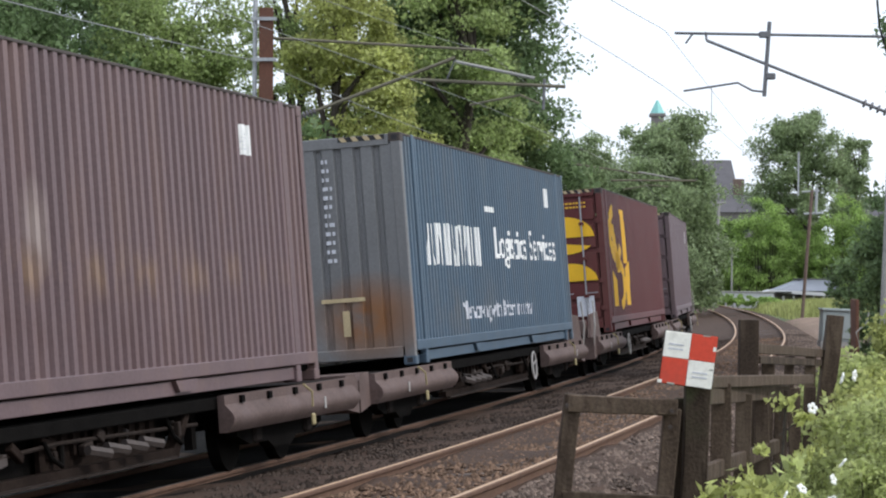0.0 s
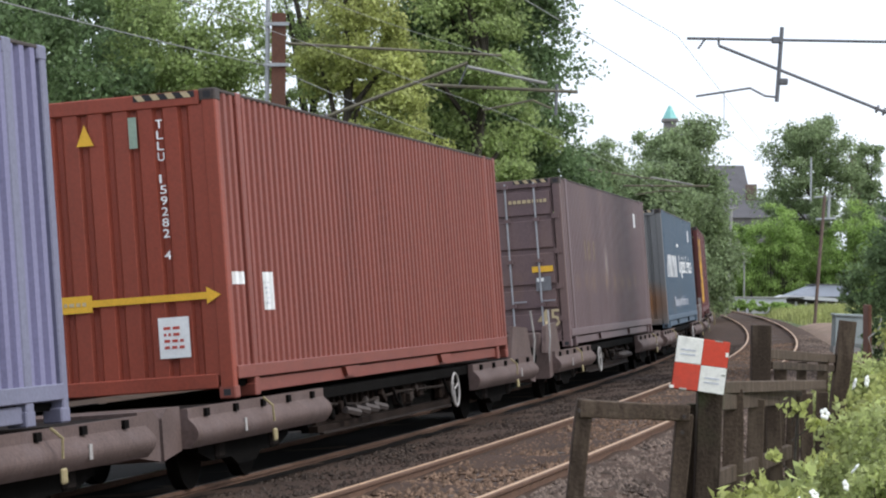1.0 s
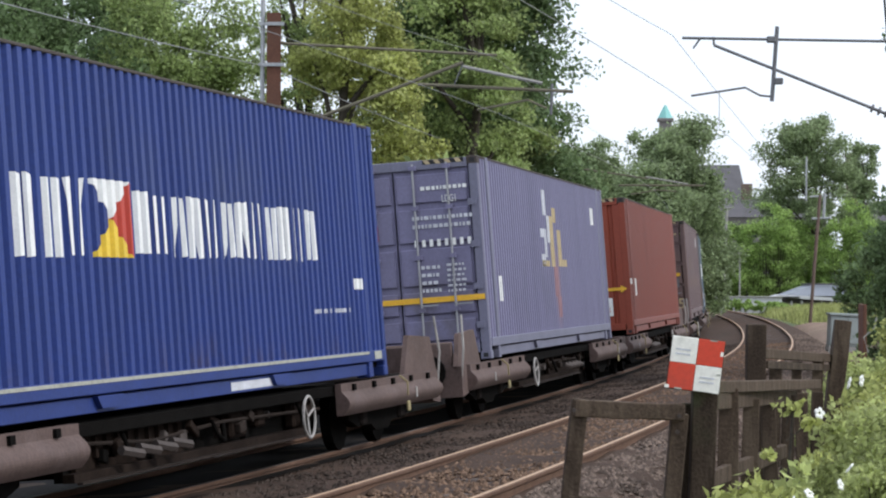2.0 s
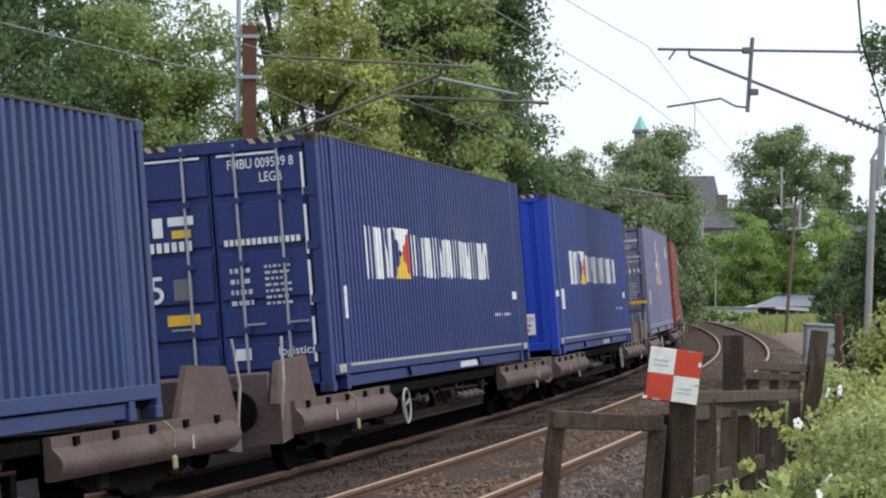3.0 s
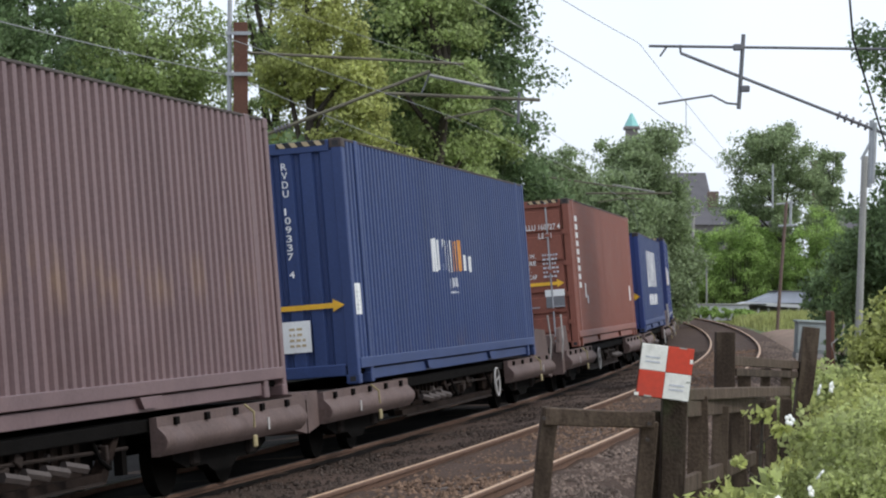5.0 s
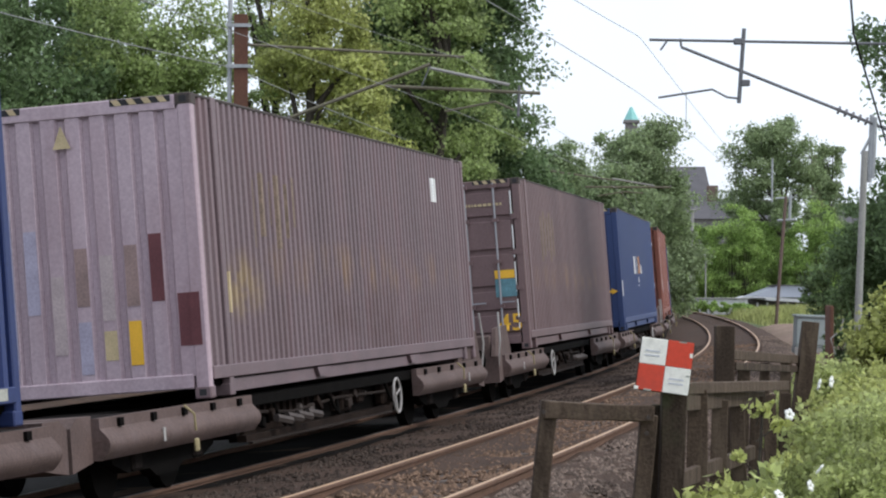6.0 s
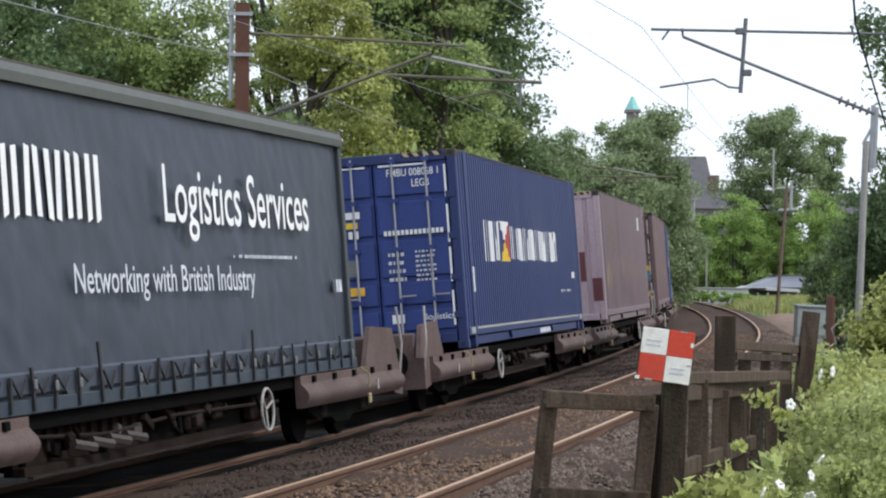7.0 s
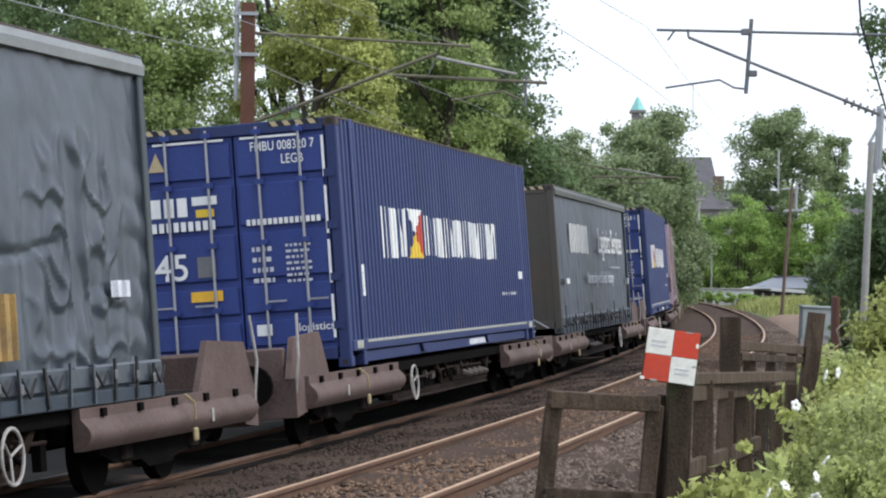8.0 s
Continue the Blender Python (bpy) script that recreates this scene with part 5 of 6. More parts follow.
m1 = empty("catenary_mast", "rust-brown steel mast with galvanised cantilever arms", "catenary mast", "masts of the overhead line")
h_mast(-2.79, 45, -0.4, 6.73, 0.24, m1, M_MAST)
part("side_pipe", tubes([(-2.99, 44.95, 5.0), (-2.97, 44.95, 8.6)], 0.045), M_GALV, m1)
for z in (5.78, 6.5):
    part("bracket", boxed(-3.05, -2.6, 44.84, 44.88, z, z + 0.06), M_GALV, m1)
part("top_tube", tubes([(-2.67, 45, 6.2), (1.16, 45, 6.0)], 0.028), M_OLDTUBE, m1)
part("diagonal_tube", tubes([(-2.67, 45, 4.62), (0.56, 45, 5.87)], 0.035), M_OLDTUBE, m1)
part("lower_tube", tubes([(-0.24, 45, 5.48), (2.51, 45, 5.36)], 0.034), M_OLDTUBE, m1)
part("white_tube", tubes([(0.56, 44.9, 5.79), (1.96, 44.9, 5.5)], 0.032), M_POLE, m1)
part("drop_tube", tubes([(2.14, 45, 5.5), (2.12, 45, 4.95)], 0.03), M_TUBE, m1)
part("register_arm", tubes([(0.81, 45, 5.03), (1.71, 45, 5.21), (2.05, 45, 5.06)], 0.022), M_OLDTUBE, m1)
part("hanger", tubes([(0.56, 45, 5.85), (0.4, 45, 5.46)], 0.015), M_TUBE, m1)
insulator((-2.2, 45, 4.8), (-1.9, 45, 4.92), m1)

m2 = empty("catenary_mast", "slim galvanised mast far along the line with its arm", "catenary mast", "masts of the overhead line")
h_mast(3.75, 84, -0.4, 7.3, 0.17, m2, M_GALV)
part("bracket", tubes([(3.7, 84, 7.05), (4.3, 84, 7.0)], 0.035), M_GALV, m2)
part("top_tube", tubes([(3.8, 84, 5.9), (7.2, 84, 5.42)], 0.03), M_OLDTUBE, m2)
part("lower_tube", tubes([(6.2, 84, 5.2), (9.03, 84, 5.2)], 0.036), M_OLDTUBE, m2)
part("white_tube", tubes([(7.1, 84, 5.48), (8.5, 84, 5.24)], 0.032), M_POLE, m2)
part("register_arm", tubes([(6.6, 84, 4.9), (7.5, 84, 5.05), (8.1, 84, 5.0)], 0.024), M_OLDTUBE, m2)

m3 = empty("catenary_mast", "lineside mast holding a grey tubular arm over the track", "catenary mast", "masts of the overhead line")
h_mast(7.75, 39, -0.3, 6.6, 0.2, m3, M_GALV)
part("top_tube", tubes([(3.85, 39, 5.74), (7.7, 39, 5.69)], 0.024), M_TUBE, m3)
part("drop_tube", tubes([(5.31, 39, 5.92), (5.23, 39, 4.77)], 0.035), M_TUBE, m3)
part("diagonal_tube", tubes([(4.34, 39, 5.63), (6.75, 39, 4.68), (7.7, 39, 4.3)], 0.026), M_TUBE, m3)
part("register_arm", tubes([(3.99, 39, 4.85), (4.82, 39, 4.98), (5.05, 39, 4.86), (5.25, 39, 4.84)], 0.019), M_TUBE, m3)
for x, z in ((5.22, 5.72), (5.33, 5.08)):
    part("clamp", boxed(x - 0.07, x + 0.07, 38.95, 39.05, z - 0.05, z + 0.05, 0.015), M_TUBE, m3)
part("clamp", tubes([(4.34, 39, 5.63), (4.33, 39, 5.76)], 0.02), M_TUBE, m3)
part("hanger", tubes([(4.12, 39, 5.72), (4.02, 39, 5.58)], 0.018), M_TUBE, m3)
insulator((6.72, 39, 4.69), (7.25, 39, 4.48), m3)
part("upright", tubes([(7.29, 39, 3.62), (7.33, 39, 4.56)], 0.04), M_GALV, m3)

m4 = empty("catenary_mast", "far rust-brown mast leaning slightly, with grey fittings", "catenary mast", "masts of the overhead line")
part("mast", tubes([(18.9, 126.8, -0.4), (19.15, 126.8, 3.0), (19.42, 126.8, 6.4)], 0.085, 8), M_FARMAST, m4)
part("cross_arm", tubes([(19.0, 126.8, 5.2), (19.9, 126.8, 5.25)], 0.07), M_GALV, m4)
part("cross_arm", tubes([(18.9, 126.8, 6.3), (19.8, 126.8, 6.35)], 0.06), M_GALV, m4)
part("upright", tubes([(19.6, 126.8, 5.2), (19.65, 126.8, 6.5)], 0.08), M_GALV, m4)
part("upright", tubes([(18.72, 126.8, 6.1), (18.74, 126.8, 8.3)], 0.05), M_GALV, m4)

p5 = empty("pole", "pale concrete pole behind the grass bank", "pole", "lineside poles")
part("shaft", tubes([(18.35, 160, 0.0), (18.62, 160, 6.7)], 0.10, 8), M_POLE, p5)
part("cross_arm", tubes([(18.3, 160, 6.65), (19.1, 160, 6.75)], 0.06), M_POLE, p5)
p6 = empty("pole", "pale grey lineside pole with twin fittings at its head", "pole", "lineside poles")
part("shaft", tube(bmesh.new(), (8.1, 45, -0.2), (8.28, 45, 4.36), 0.072, 0.058, 10), M_POLE, p6)
part("upright", tubes([(8.36, 45, 3.8), (8.41, 45, 5.0)], 0.045), M_GALV, p6)
part("cross_arm", tubes([(8.22, 45, 4.3), (8.46, 45, 4.75)], 0.03), M_GALV, p6)
p7 = empty("street_lamp", "thin far street lamp with a pale head", "street lamp", "lineside poles")
part("post", tubes([(20.9, 172, 0.2), (20.9, 172, 3.9)], 0.05), M_POLE, p7)
part("lamp_head", boxed(20.5, 20.9, 171.9, 172.1, 3.9, 4.05, 0.03), M_POLE, p7)


def wire(off, z, s0, s1, r, sag, span, label, supports=True, s_ref=15.0):
    pts = []
    s = s0
    while s <= s1:
        u = ((s - s_ref) / span) % 1.0
        x, y, _ = line(s, off)
        pts.append((x, y, z - 4 * sag * u * (1 - u)))
        s += span / 40
    return tagged(finish("overhead_wire", tubes(pts, r, 5), M_WIRE), label, "overhead wire", "wires of the overhead line")


wire(-0.3, 4.98, -40, 150, 0.005, 0.05, 39, "thin contact wire over the far track")
wire(-0.3, 5.95, -40, 150, 0.004, 0.45, 39, "sagging catenary wire over the far track")
wire(SPACING + 0.1, 4.86, -50, 150, 0.005, 0.05, 39, "thin contact wire over the near track", s_ref=9.3)
wire(SPACING + 0.1, 5.72, -50, 150, 0.005, 0.4, 39, "sagging catenary wire over the near track", s_ref=9.3)
wire(-4.4, 5.82, -40, 60, 0.009, 0.3, 39, "grey return wire along the far masts")
for s in (-6, 18):
    x, y, _ = line(s, SPACING + 0.1)
    tagged(finish("dropper", tubes([(x, y, 4.86), (x, y, 5.5)], 0.008, 5), M_WIRE), "thin dropper between the overhead wires", "dropper", "droppers of the overhead line")
tagged(finish("stay_cable", tubes([(6.0, 34, 6.6), (6.55, 36.5, 5.6), (7.68, 39, 3.6)], 0.016, 6), M_SHADOWGAP), "black stay cable slanting to the lineside mast", "cable")

# ------------------------------------------------------------------ fence and sign
M_OLDWOOD = mat("old_grey_brown_timber", (0.062, 0.044, 0.031), 0.95, vary=0.5, scale=14, fine=45, bump=0.35, streak=True, dirt=(0.125, 0.097, 0.07), dirt_amt=0.7, dirt_scale=7, obrand=0.3, spec=0.2)
stain(M_OLDWOOD, (0.055, 0.065, 0.03), (1.85, 17.2, 1.25), (0.5, 1.5, 0.4), 0.6, 5.0, 0.45)
M_SIGNRED = mat("sign_red", (0.62, 0.055, 0.022), 0.5, vary=0.15, scale=8, bump=0.05, dirt=(0.35, 0.06, 0.04), dirt_amt=0.5)
M_SIGNWHITE = mat("sign_white", (0.86, 0.84, 0.76), 0.5, vary=0.1, scale=8, bump=0.05, dirt=(0.42, 0.40, 0.34), dirt_amt=0.7, dirt_scale=8)


def plank(p, q, w, t, seed=0, bm=None):
    """A rough timber from p to q, w wide across the view, t deep."""
    bm = bm or bmesh.new()
    rng = random.Random(seed)
    p, q = Vector(p), Vector(q)
    d = (q - p)
    side = Vector((0, 1, 0)).cross(d).normalized() if abs(d.normalized().y) < 0.8 else Vector((0, 0, 1))
    dep = d.cross(side).normalized()
    n, rings = 5, []
    for i in range(n + 1):
        c = p + d * i / n
        r = []
        for a, b in ((-1, -1), (1, -1), (1, 1), (-1, 1)):
            r.append(bm.verts.new(c + side * a * w / 2 * rng.uniform(0.9, 1.06) + dep * b * t / 2 * rng.uniform(0.9, 1.06)))
        rings.append(r)
    for r0, r1 in zip(rings, rings[1:]):
        for k in range(4):
            bm.faces.new((r0[k], r0[(k + 1) % 4], r1[(k + 1) % 4], r1[k]))
    bm.faces.new(rings[0][::-1])
    bm.faces.new(rings[-1])
    bmesh.ops.recalc_face_normals(bm, faces=bm.faces)
    bmesh.ops.bevel(bm, geom=bm.edges[:], offset=0.006, segments=1, affect="EDGES")
    return bm


fence = empty("timber_fence", "weathered grey-brown timber fence of old sleepers beside the track", "fence")
for i, (p, q, w, t) in enumerate((((0.86, 17, -0.2), (1.0, 17, 1.2), 0.115, 0.12), ((1.56, 17.1, -0.2), (1.68, 17.1, 1.1), 0.12, 0.1), ((1.80, 17.2, -0.2), (1.86, 17.2, 1.28), 0.17, 0.14),
                                  ((1.72, 17.3, -0.2), (1.76, 17.3, 1.16), 0.1, 0.08), ((2.80, 22, -0.2), (2.82, 22, 1.62), 0.165, 0.14), ((4.02, 26, -0.2), (4.22, 26, 1.6), 0.17, 0.15))):
    part("post", plank(p, q, w, t, i), M_OLDWOOD, fence)
for i, (p, q, w, t) in enumerate((((0.96, 16.95, 1.14), (1.7, 17.0, 1.11), 0.115, 0.06), ((0.92, 16.95, 0.5), (1.66, 17.0, 0.46), 0.12, 0.06), ((1.88, 17.35, 1.265), (3.42, 22.4, 1.09), 0.085, 0.05),
                                  ((1.88, 17.3, 1.17), (3.15, 22.0, 1.0), 0.12, 0.05), ((1.9, 17.4, 0.63), (2.95, 21.2, 0.58), 0.12, 0.05), ((2.85, 22.1, 1.37), (4.1, 26.1, 1.21), 0.09, 0.06),
                                  ((2.95, 22.4, 1.26), (4.1, 26.1, 1.11), 0.07, 0.05))):
    part("rail", plank(p, q, w, t, 20 + i), M_OLDWOOD, fence)
for i, (f, w, top, lean) in enumerate(((0.18, 0.15, 1.22, 0.0), (0.39, 0.13, 1.10, 0.02), (0.63, 0.12, 1.06, -0.02), (0.84, 0.115, 1.03, 0.015), (1.05, 0.12, 1.0, -0.02), (1.24, 0.10, 0.97, 0.03))):
    x, y = 1.9 + 1.35 * f, 17.4 + 5.0 * f
    part("paling", plank((x - lean, y, -0.1), (x + lean, y, top), w, 0.03, 40 + i), M_OLDWOOD, fence)
for i, (x, y, w, top, foot) in enumerate(((3.13, 23.2, 0.12, 1.20, 0.3), (3.50, 24.4, 0.10, 1.23, 0.7), (3.87, 25.5, 0.115, 1.22, 0.6))):
    part("paling", plank((x, y, foot), (x + 0.02, y, top), w, 0.03, 60 + i), M_OLDWOOD, fence)
for x, y, z in ((0.955, 16.885, 1.13), (1.66, 16.96, 1.09), (1.655, 17.03, 0.98), (0.93, 16.885, 0.5)):
    part("bolt", tube(bmesh.new(), (x, y, z), (x, y - 0.018, z), 0.014, seg=8), M_CASTING, fence)

sign = empty("marker_board", "red and white chequered marker board tilted on a fence post", "sign", m=pose(1.778, 17.04, 1.43, 0, 7.3, 0))
W2 = 0.177
for x, z, m in ((-1, 1, M_SIGNWHITE), (0, 1, M_SIGNRED), (-1, 0, M_SIGNRED), (0, 0, M_SIGNWHITE)):
    part("panel", boxed(x * W2 + 0.001, (x + 1) * W2 - 0.001, -0.012, 0.0, (z - 1) * W2 + 0.001, z * W2 - 0.001, 0.003), m, sign)
for i, (x, z, w, h) in enumerate(((-0.176, -0.165, 0.03, 0.022), (-0.1, -0.172, 0.05, 0.012), (0.15, -0.17, 0.045, 0.014), (0.1, 0.172, 0.05, 0.008), (0.165, 0.09, 0.02, 0.03), (0.16, -0.05, 0.025, 0.012))):
    part("chipped_spot", boxed(x - w / 2, x + w / 2, -0.0142, -0.0122, z - h / 2, z + h / 2, 0.0005), M_CHALK if i % 2 else M_SIGNWHITE, sign)
part("backing_board", boxed(-W2 - 0.004, W2 + 0.004, 0.001, 0.02, -W2 - 0.004, W2 + 0.004, 0.003), M_OLDWOOD, sign)
for x0, z0 in ((-0.145, 0.085), (0.035, -0.085)):
    for i in range(2):
        part("marking", boxed(x0, x0 + 0.1, -0.0145, -0.0125, z0 - i * 0.03, z0 - i * 0.03 + 0.010), M_FADED, sign)

# ------------------------------------------------------------------ lineside cabinets and rusty sheets
M_CAB = mat("grey_green_cabinet", (0.30, 0.34, 0.33), 0.6, vary=0.15, scale=3, bump=0.1, dirt=(0.2, 0.2, 0.18), dirt_amt=0.5)
cab = empty("relay_cabinet", "pale grey-green lineside equipment cabinet on the soil bank", "cabinet", m=pose(11.72, 72, 0, 0, 2.5, 0))
for x0, x1 in ((-0.47, -0.01), (0.01, 0.47)):
    part("door", boxed(x0, x1, -0.33, -0.30, 0.28, 1.0, 0.01), M_CAB, cab)
part("body", boxed(-0.48, 0.48, -0.30, 0.30, 0.2, 1.06, 0.02), M_CAB, cab)
part("roof", boxed(-0.52, 0.52, -0.36, 0.34, 1.06, 1.13, 0.015), M_CAB, cab)
part("plinth", boxed(-0.5, 0.5, -0.32, 0.32, -0.1, 0.2), M_POLE, cab)
sheets = empty("rusty_fence_panel", "rust-brown corrugated sheet fence", "fence")
for i in range(3):
    x = 6.13 + i * 0.055
    part("sheet", boxed(x, x + 0.05, 36 + i * 0.4, 36.3 + i * 0.4, -0.2, 1.68 - 0.04 * (i % 2), 0.008), M_MAST, sheets)
part("cable", tubes([(6.30, 35.9, 1.5), (6.27, 35.9, 1.35), (6.12, 35.9, 1.22), (6.18, 35.9, 1.0)], 0.012, 6), M_POLE, sheets)
wall_ = empty("dark_shed", "dark weathered timber shed wall behind the hedge", "shed")
part("wall", boxed(5.68, 7.0, 30.6, 30.7, -0.2, 1.6, 0.01), M_OLDWOOD, wall_)
part("roof_edge", boxed(5.63, 7.05, 30.5, 30.8, 1.6, 1.65, 0.01), M_SHADOWGAP, wall_)

# ------------------------------------------------------------------ far buildings
M_SLATE = mat("slate_roof", (0.085, 0.08, 0.085), 0.8, vary=0.25, scale=1.0, fine=12, bump=0.3)
M_STONEWALL = mat("weathered_stone", (0.20, 0.18, 0.175), 0.9, vary=0.2, scale=0.8, fine=8, bump=0.3)
M_BRICK = mat("brown_brick", (0.15, 0.105, 0.085), 0.9, vary=0.25, scale=1.0, fine=12, bump=0.3)
M_WHITEPAINT = mat("white_render", (0.55, 0.55, 0.55), 0.7, vary=0.08, scale=0.6, bump=0.05)
M_COPPER = mat("verdigris_copper", (0.22, 0.50, 0.46), 0.6, vary=0.15, scale=2, bump=0.05)
M_GLASS = mat("dark_window_glass", (0.03, 0.035, 0.04), 0.15, vary=0.1, bump=0.0)


def gable_house(x0, x1, y0, y1, eave, ridge, label, wins=4, chimney=None, along_x=True, wall=None, roofm=None):
    h = empty("house", label, "house", "far houses")
    part("wall", boxed(x0, x1, y0, y1, 0, eave), wall or M_STONEWALL, h)
    ym = (y0 + y1) / 2
    bm = bmesh.new()
    pts = [(y0 - 0.3, eave), (ym, ridge), (y1 + 0.3, eave)]
    a = [bm.verts.new((x0 - 0.3, y, z)) for y, z in pts]
    b = [bm.verts.new((x1 + 0.3, y, z)) for y, z in pts]
    bm.faces.new(a)
    bm.faces.new(b[::-1])
    for i in range(3):
        bm.faces.new((a[i], b[i], b[(i + 1) % 3], a[(i + 1) % 3]))
    bmesh.ops.recalc_face_normals(bm, faces=bm.faces)
    roof = part("roof", bm, roofm or M_SLATE, h)
    if chimney:
        for cx in chimney:
            part("chimney", boxed(cx - 0.5, cx + 0.5, ym - 0.4, ym + 0.4, ridge - 1.0, ridge + 1.3, 0.05), M_BRICK, roof)
    for i in range(wins):
        wx = x0 + (x1 - x0) * (i + 0.5) / wins
        wdw = part("window", boxed(wx - 0.45, wx + 0.45, y0 - 0.06, y0 + 0.05, eave - 2.0, eave - 0.6), M_POLE, h)
        part("pane", boxed(wx - 0.37, wx + 0.37, y0 - 0.08, y0 - 0.06, eave - 1.92, eave - 0.68), M_GLASS, wdw)
    return h


gable_house(26.6, 36, 232, 240, 8.0, 9.9, "grey stone house with a slate roof among trees", 5, (29.3,))
gable_house(24.0, 30.0, 244, 256, 10.0, 13.6, "tall slate-roofed building behind the trees", 3)
gable_house(38.2, 48, 226, 236, 7.2, 9.4, "brown stone house with a tall chimney", 4)
stack = empty("chimney_stack", "tall brown brick chimney stack beside the trees", "chimney")
part("shaft", boxed(37.0, 38.0, 226, 227, 0, 13.2, 0.05), M_BRICK, stack)
part("cap", boxed(36.9, 38.1, 225.9, 227.1, 13.2, 13.5, 0.05), M_BRICK, stack)
tower = empty("church_tower", "far stone church turret with a green copper spire", "church tower")
part("shaft", boxed(23.4, 24.6, 260, 261.2, 0, 18.5, 0.05), M_STONEWALL, tower)
part("cornice", boxed(23.2, 24.8, 259.8, 261.4, 18.5, 18.85, 0.05), M_STONEWALL, tower)
part("spire", tube(bmesh.new(), (24.0, 260.6, 18.85), (24.0, 260.6, 20.2), 0.78, 0.12, 8), M_COPPER, tower)
shed = empty("white_shed", "low pavilion with a grey roof and white canopy", "shed")
part("roof", prism([(24.1, 1.12), (28.6, 1.12), (28.2, 1.85), (26.2, 1.92)], 174, 178), mat("pale_sheet_roof", (0.30, 0.32, 0.36), 0.5, vary=0.15, scale=1), shed)
part("ridge_cap", boxed(25.9, 28.3, 173.9, 178, 1.9, 1.98, 0.02), M_SLATE, shed)
part("canopy", prism([(23.0, 1.05), (28.6, 0.72), (28.6, 0.95), (23.6, 1.22)], 171.8, 174), M_WHITEPAINT, shed)
part("gutter", boxed(23.0, 24.9, 171.6, 171.8, 1.0, 1.08), M_SHADOWGAP, shed)
part("back_wall", boxed(23.6, 28.4, 174.4, 174.6, 0, 1.1), M_STONEWALL, shed)
for i in range(7):
    part("post", boxed(23.7 + i * 0.68, 23.82 + i * 0.68, 172.1, 172.2, 0, 0.8), M_WHITEPAINT, shed)
lowwall = empty("white_wall", "long low white wall beyond the grass bank", "wall")
part("wall", boxed(17.2, 23.2, 168, 168.3, 0.0, 1.02), M_WHITEPAINT, lowwall)
part("coping", boxed(17.1, 23.3, 167.9, 168.4, 1.02, 1.12, 0.02), M_POLE, lowwall)
# ------------------------------------------------------------------ vegetation
M_BARK = mat("bark", (0.055, 0.045, 0.035), 0.95, vary=0.4, scale=3, fine=20, bump=0.8, streak=True)


def leaf_mat(name, col, trans=0.48):
    return mat(name, col, 0.55, vary=0.3, scale=0.5, fine=4, bump=0.0, island=0.45, trans=trans, spec=0.3)


L_DARK = leaf_mat("leaf_dark_green", (0.175, 0.25, 0.112))
L_MID = leaf_mat("leaf_mid_green", (0.35, 0.43, 0.17))
L_LIGHT = leaf_mat("leaf_yellow_green", (0.42, 0.45, 0.155))
L_FAR = leaf_mat("leaf_far_green", (0.26, 0.325, 0.165))
L_HEDGE = leaf_mat("leaf_hedge_green", (0.31, 0.43, 0.13))
L_BUSH = leaf_mat("leaf_fresh_green", (0.43, 0.48, 0.19))


def leaves(centres, radii, per, size, seed, flat=0.75):
    """Many small folded leaves round clump centres: vertices and faces."""
    rng = np.random.RandomState(seed)
    n = len(centres) * per
    c = np.repeat(np.asarray(centres, float), per, 0)
    r = np.repeat(np.asarray(radii, float), per)
    d = rng.normal(size=(n, 3))
    ax = np.repeat(0.55 + 0.9 * rng.rand(len(centres), 3), per, 0)
    d /= np.linalg.norm(d, axis=1)[:, None]
    c = c + d * (r * rng.rand(n) ** 0.55)[:, None] * ax * np.array([1, 1, flat])
    u = rng.normal(size=(n, 3))
    u[:, 2] -= 0.35
    u /= np.linalg.norm(u, axis=1)[:, None]
    w = np.cross(u, rng.normal(size=(n, 3)))
    w /= np.linalg.norm(w, axis=1)[:, None] + 1e-9
    k = (size * (0.6 + 0.8 * rng.rand(n)))[:, None]
    nrm = np.cross(u, w)
    V = np.stack([c - u * k, c + w * k * 0.55 + nrm * k * 0.15, c + u * k, c - w * k * 0.55 + nrm * k * 0.15], 1).reshape(-1, 3)
    F = np.arange(n * 4).reshape(-1, 4)
    return V, F


def leaf_object(name, V, F, material, parent, label=""):
    me = bpy.data.meshes.new(name)
    me.vertices.add(len(V))
    me.vertices.foreach_set("co", V.astype(np.float32).ravel())
    me.loops.add(F.size)
    me.loops.foreach_set("vertex_index", F.astype(np.int32).ravel())
    me.polygons.add(len(F))
    me.polygons.foreach_set("loop_start", np.arange(0, F.size, F.shape[1], dtype=np.int32))
    me.update(calc_edges=True)
    me.materials.append(material)
    ob = new(name, me)
    ob.parent = parent
    if label:
        ob["label"] = label
    return ob


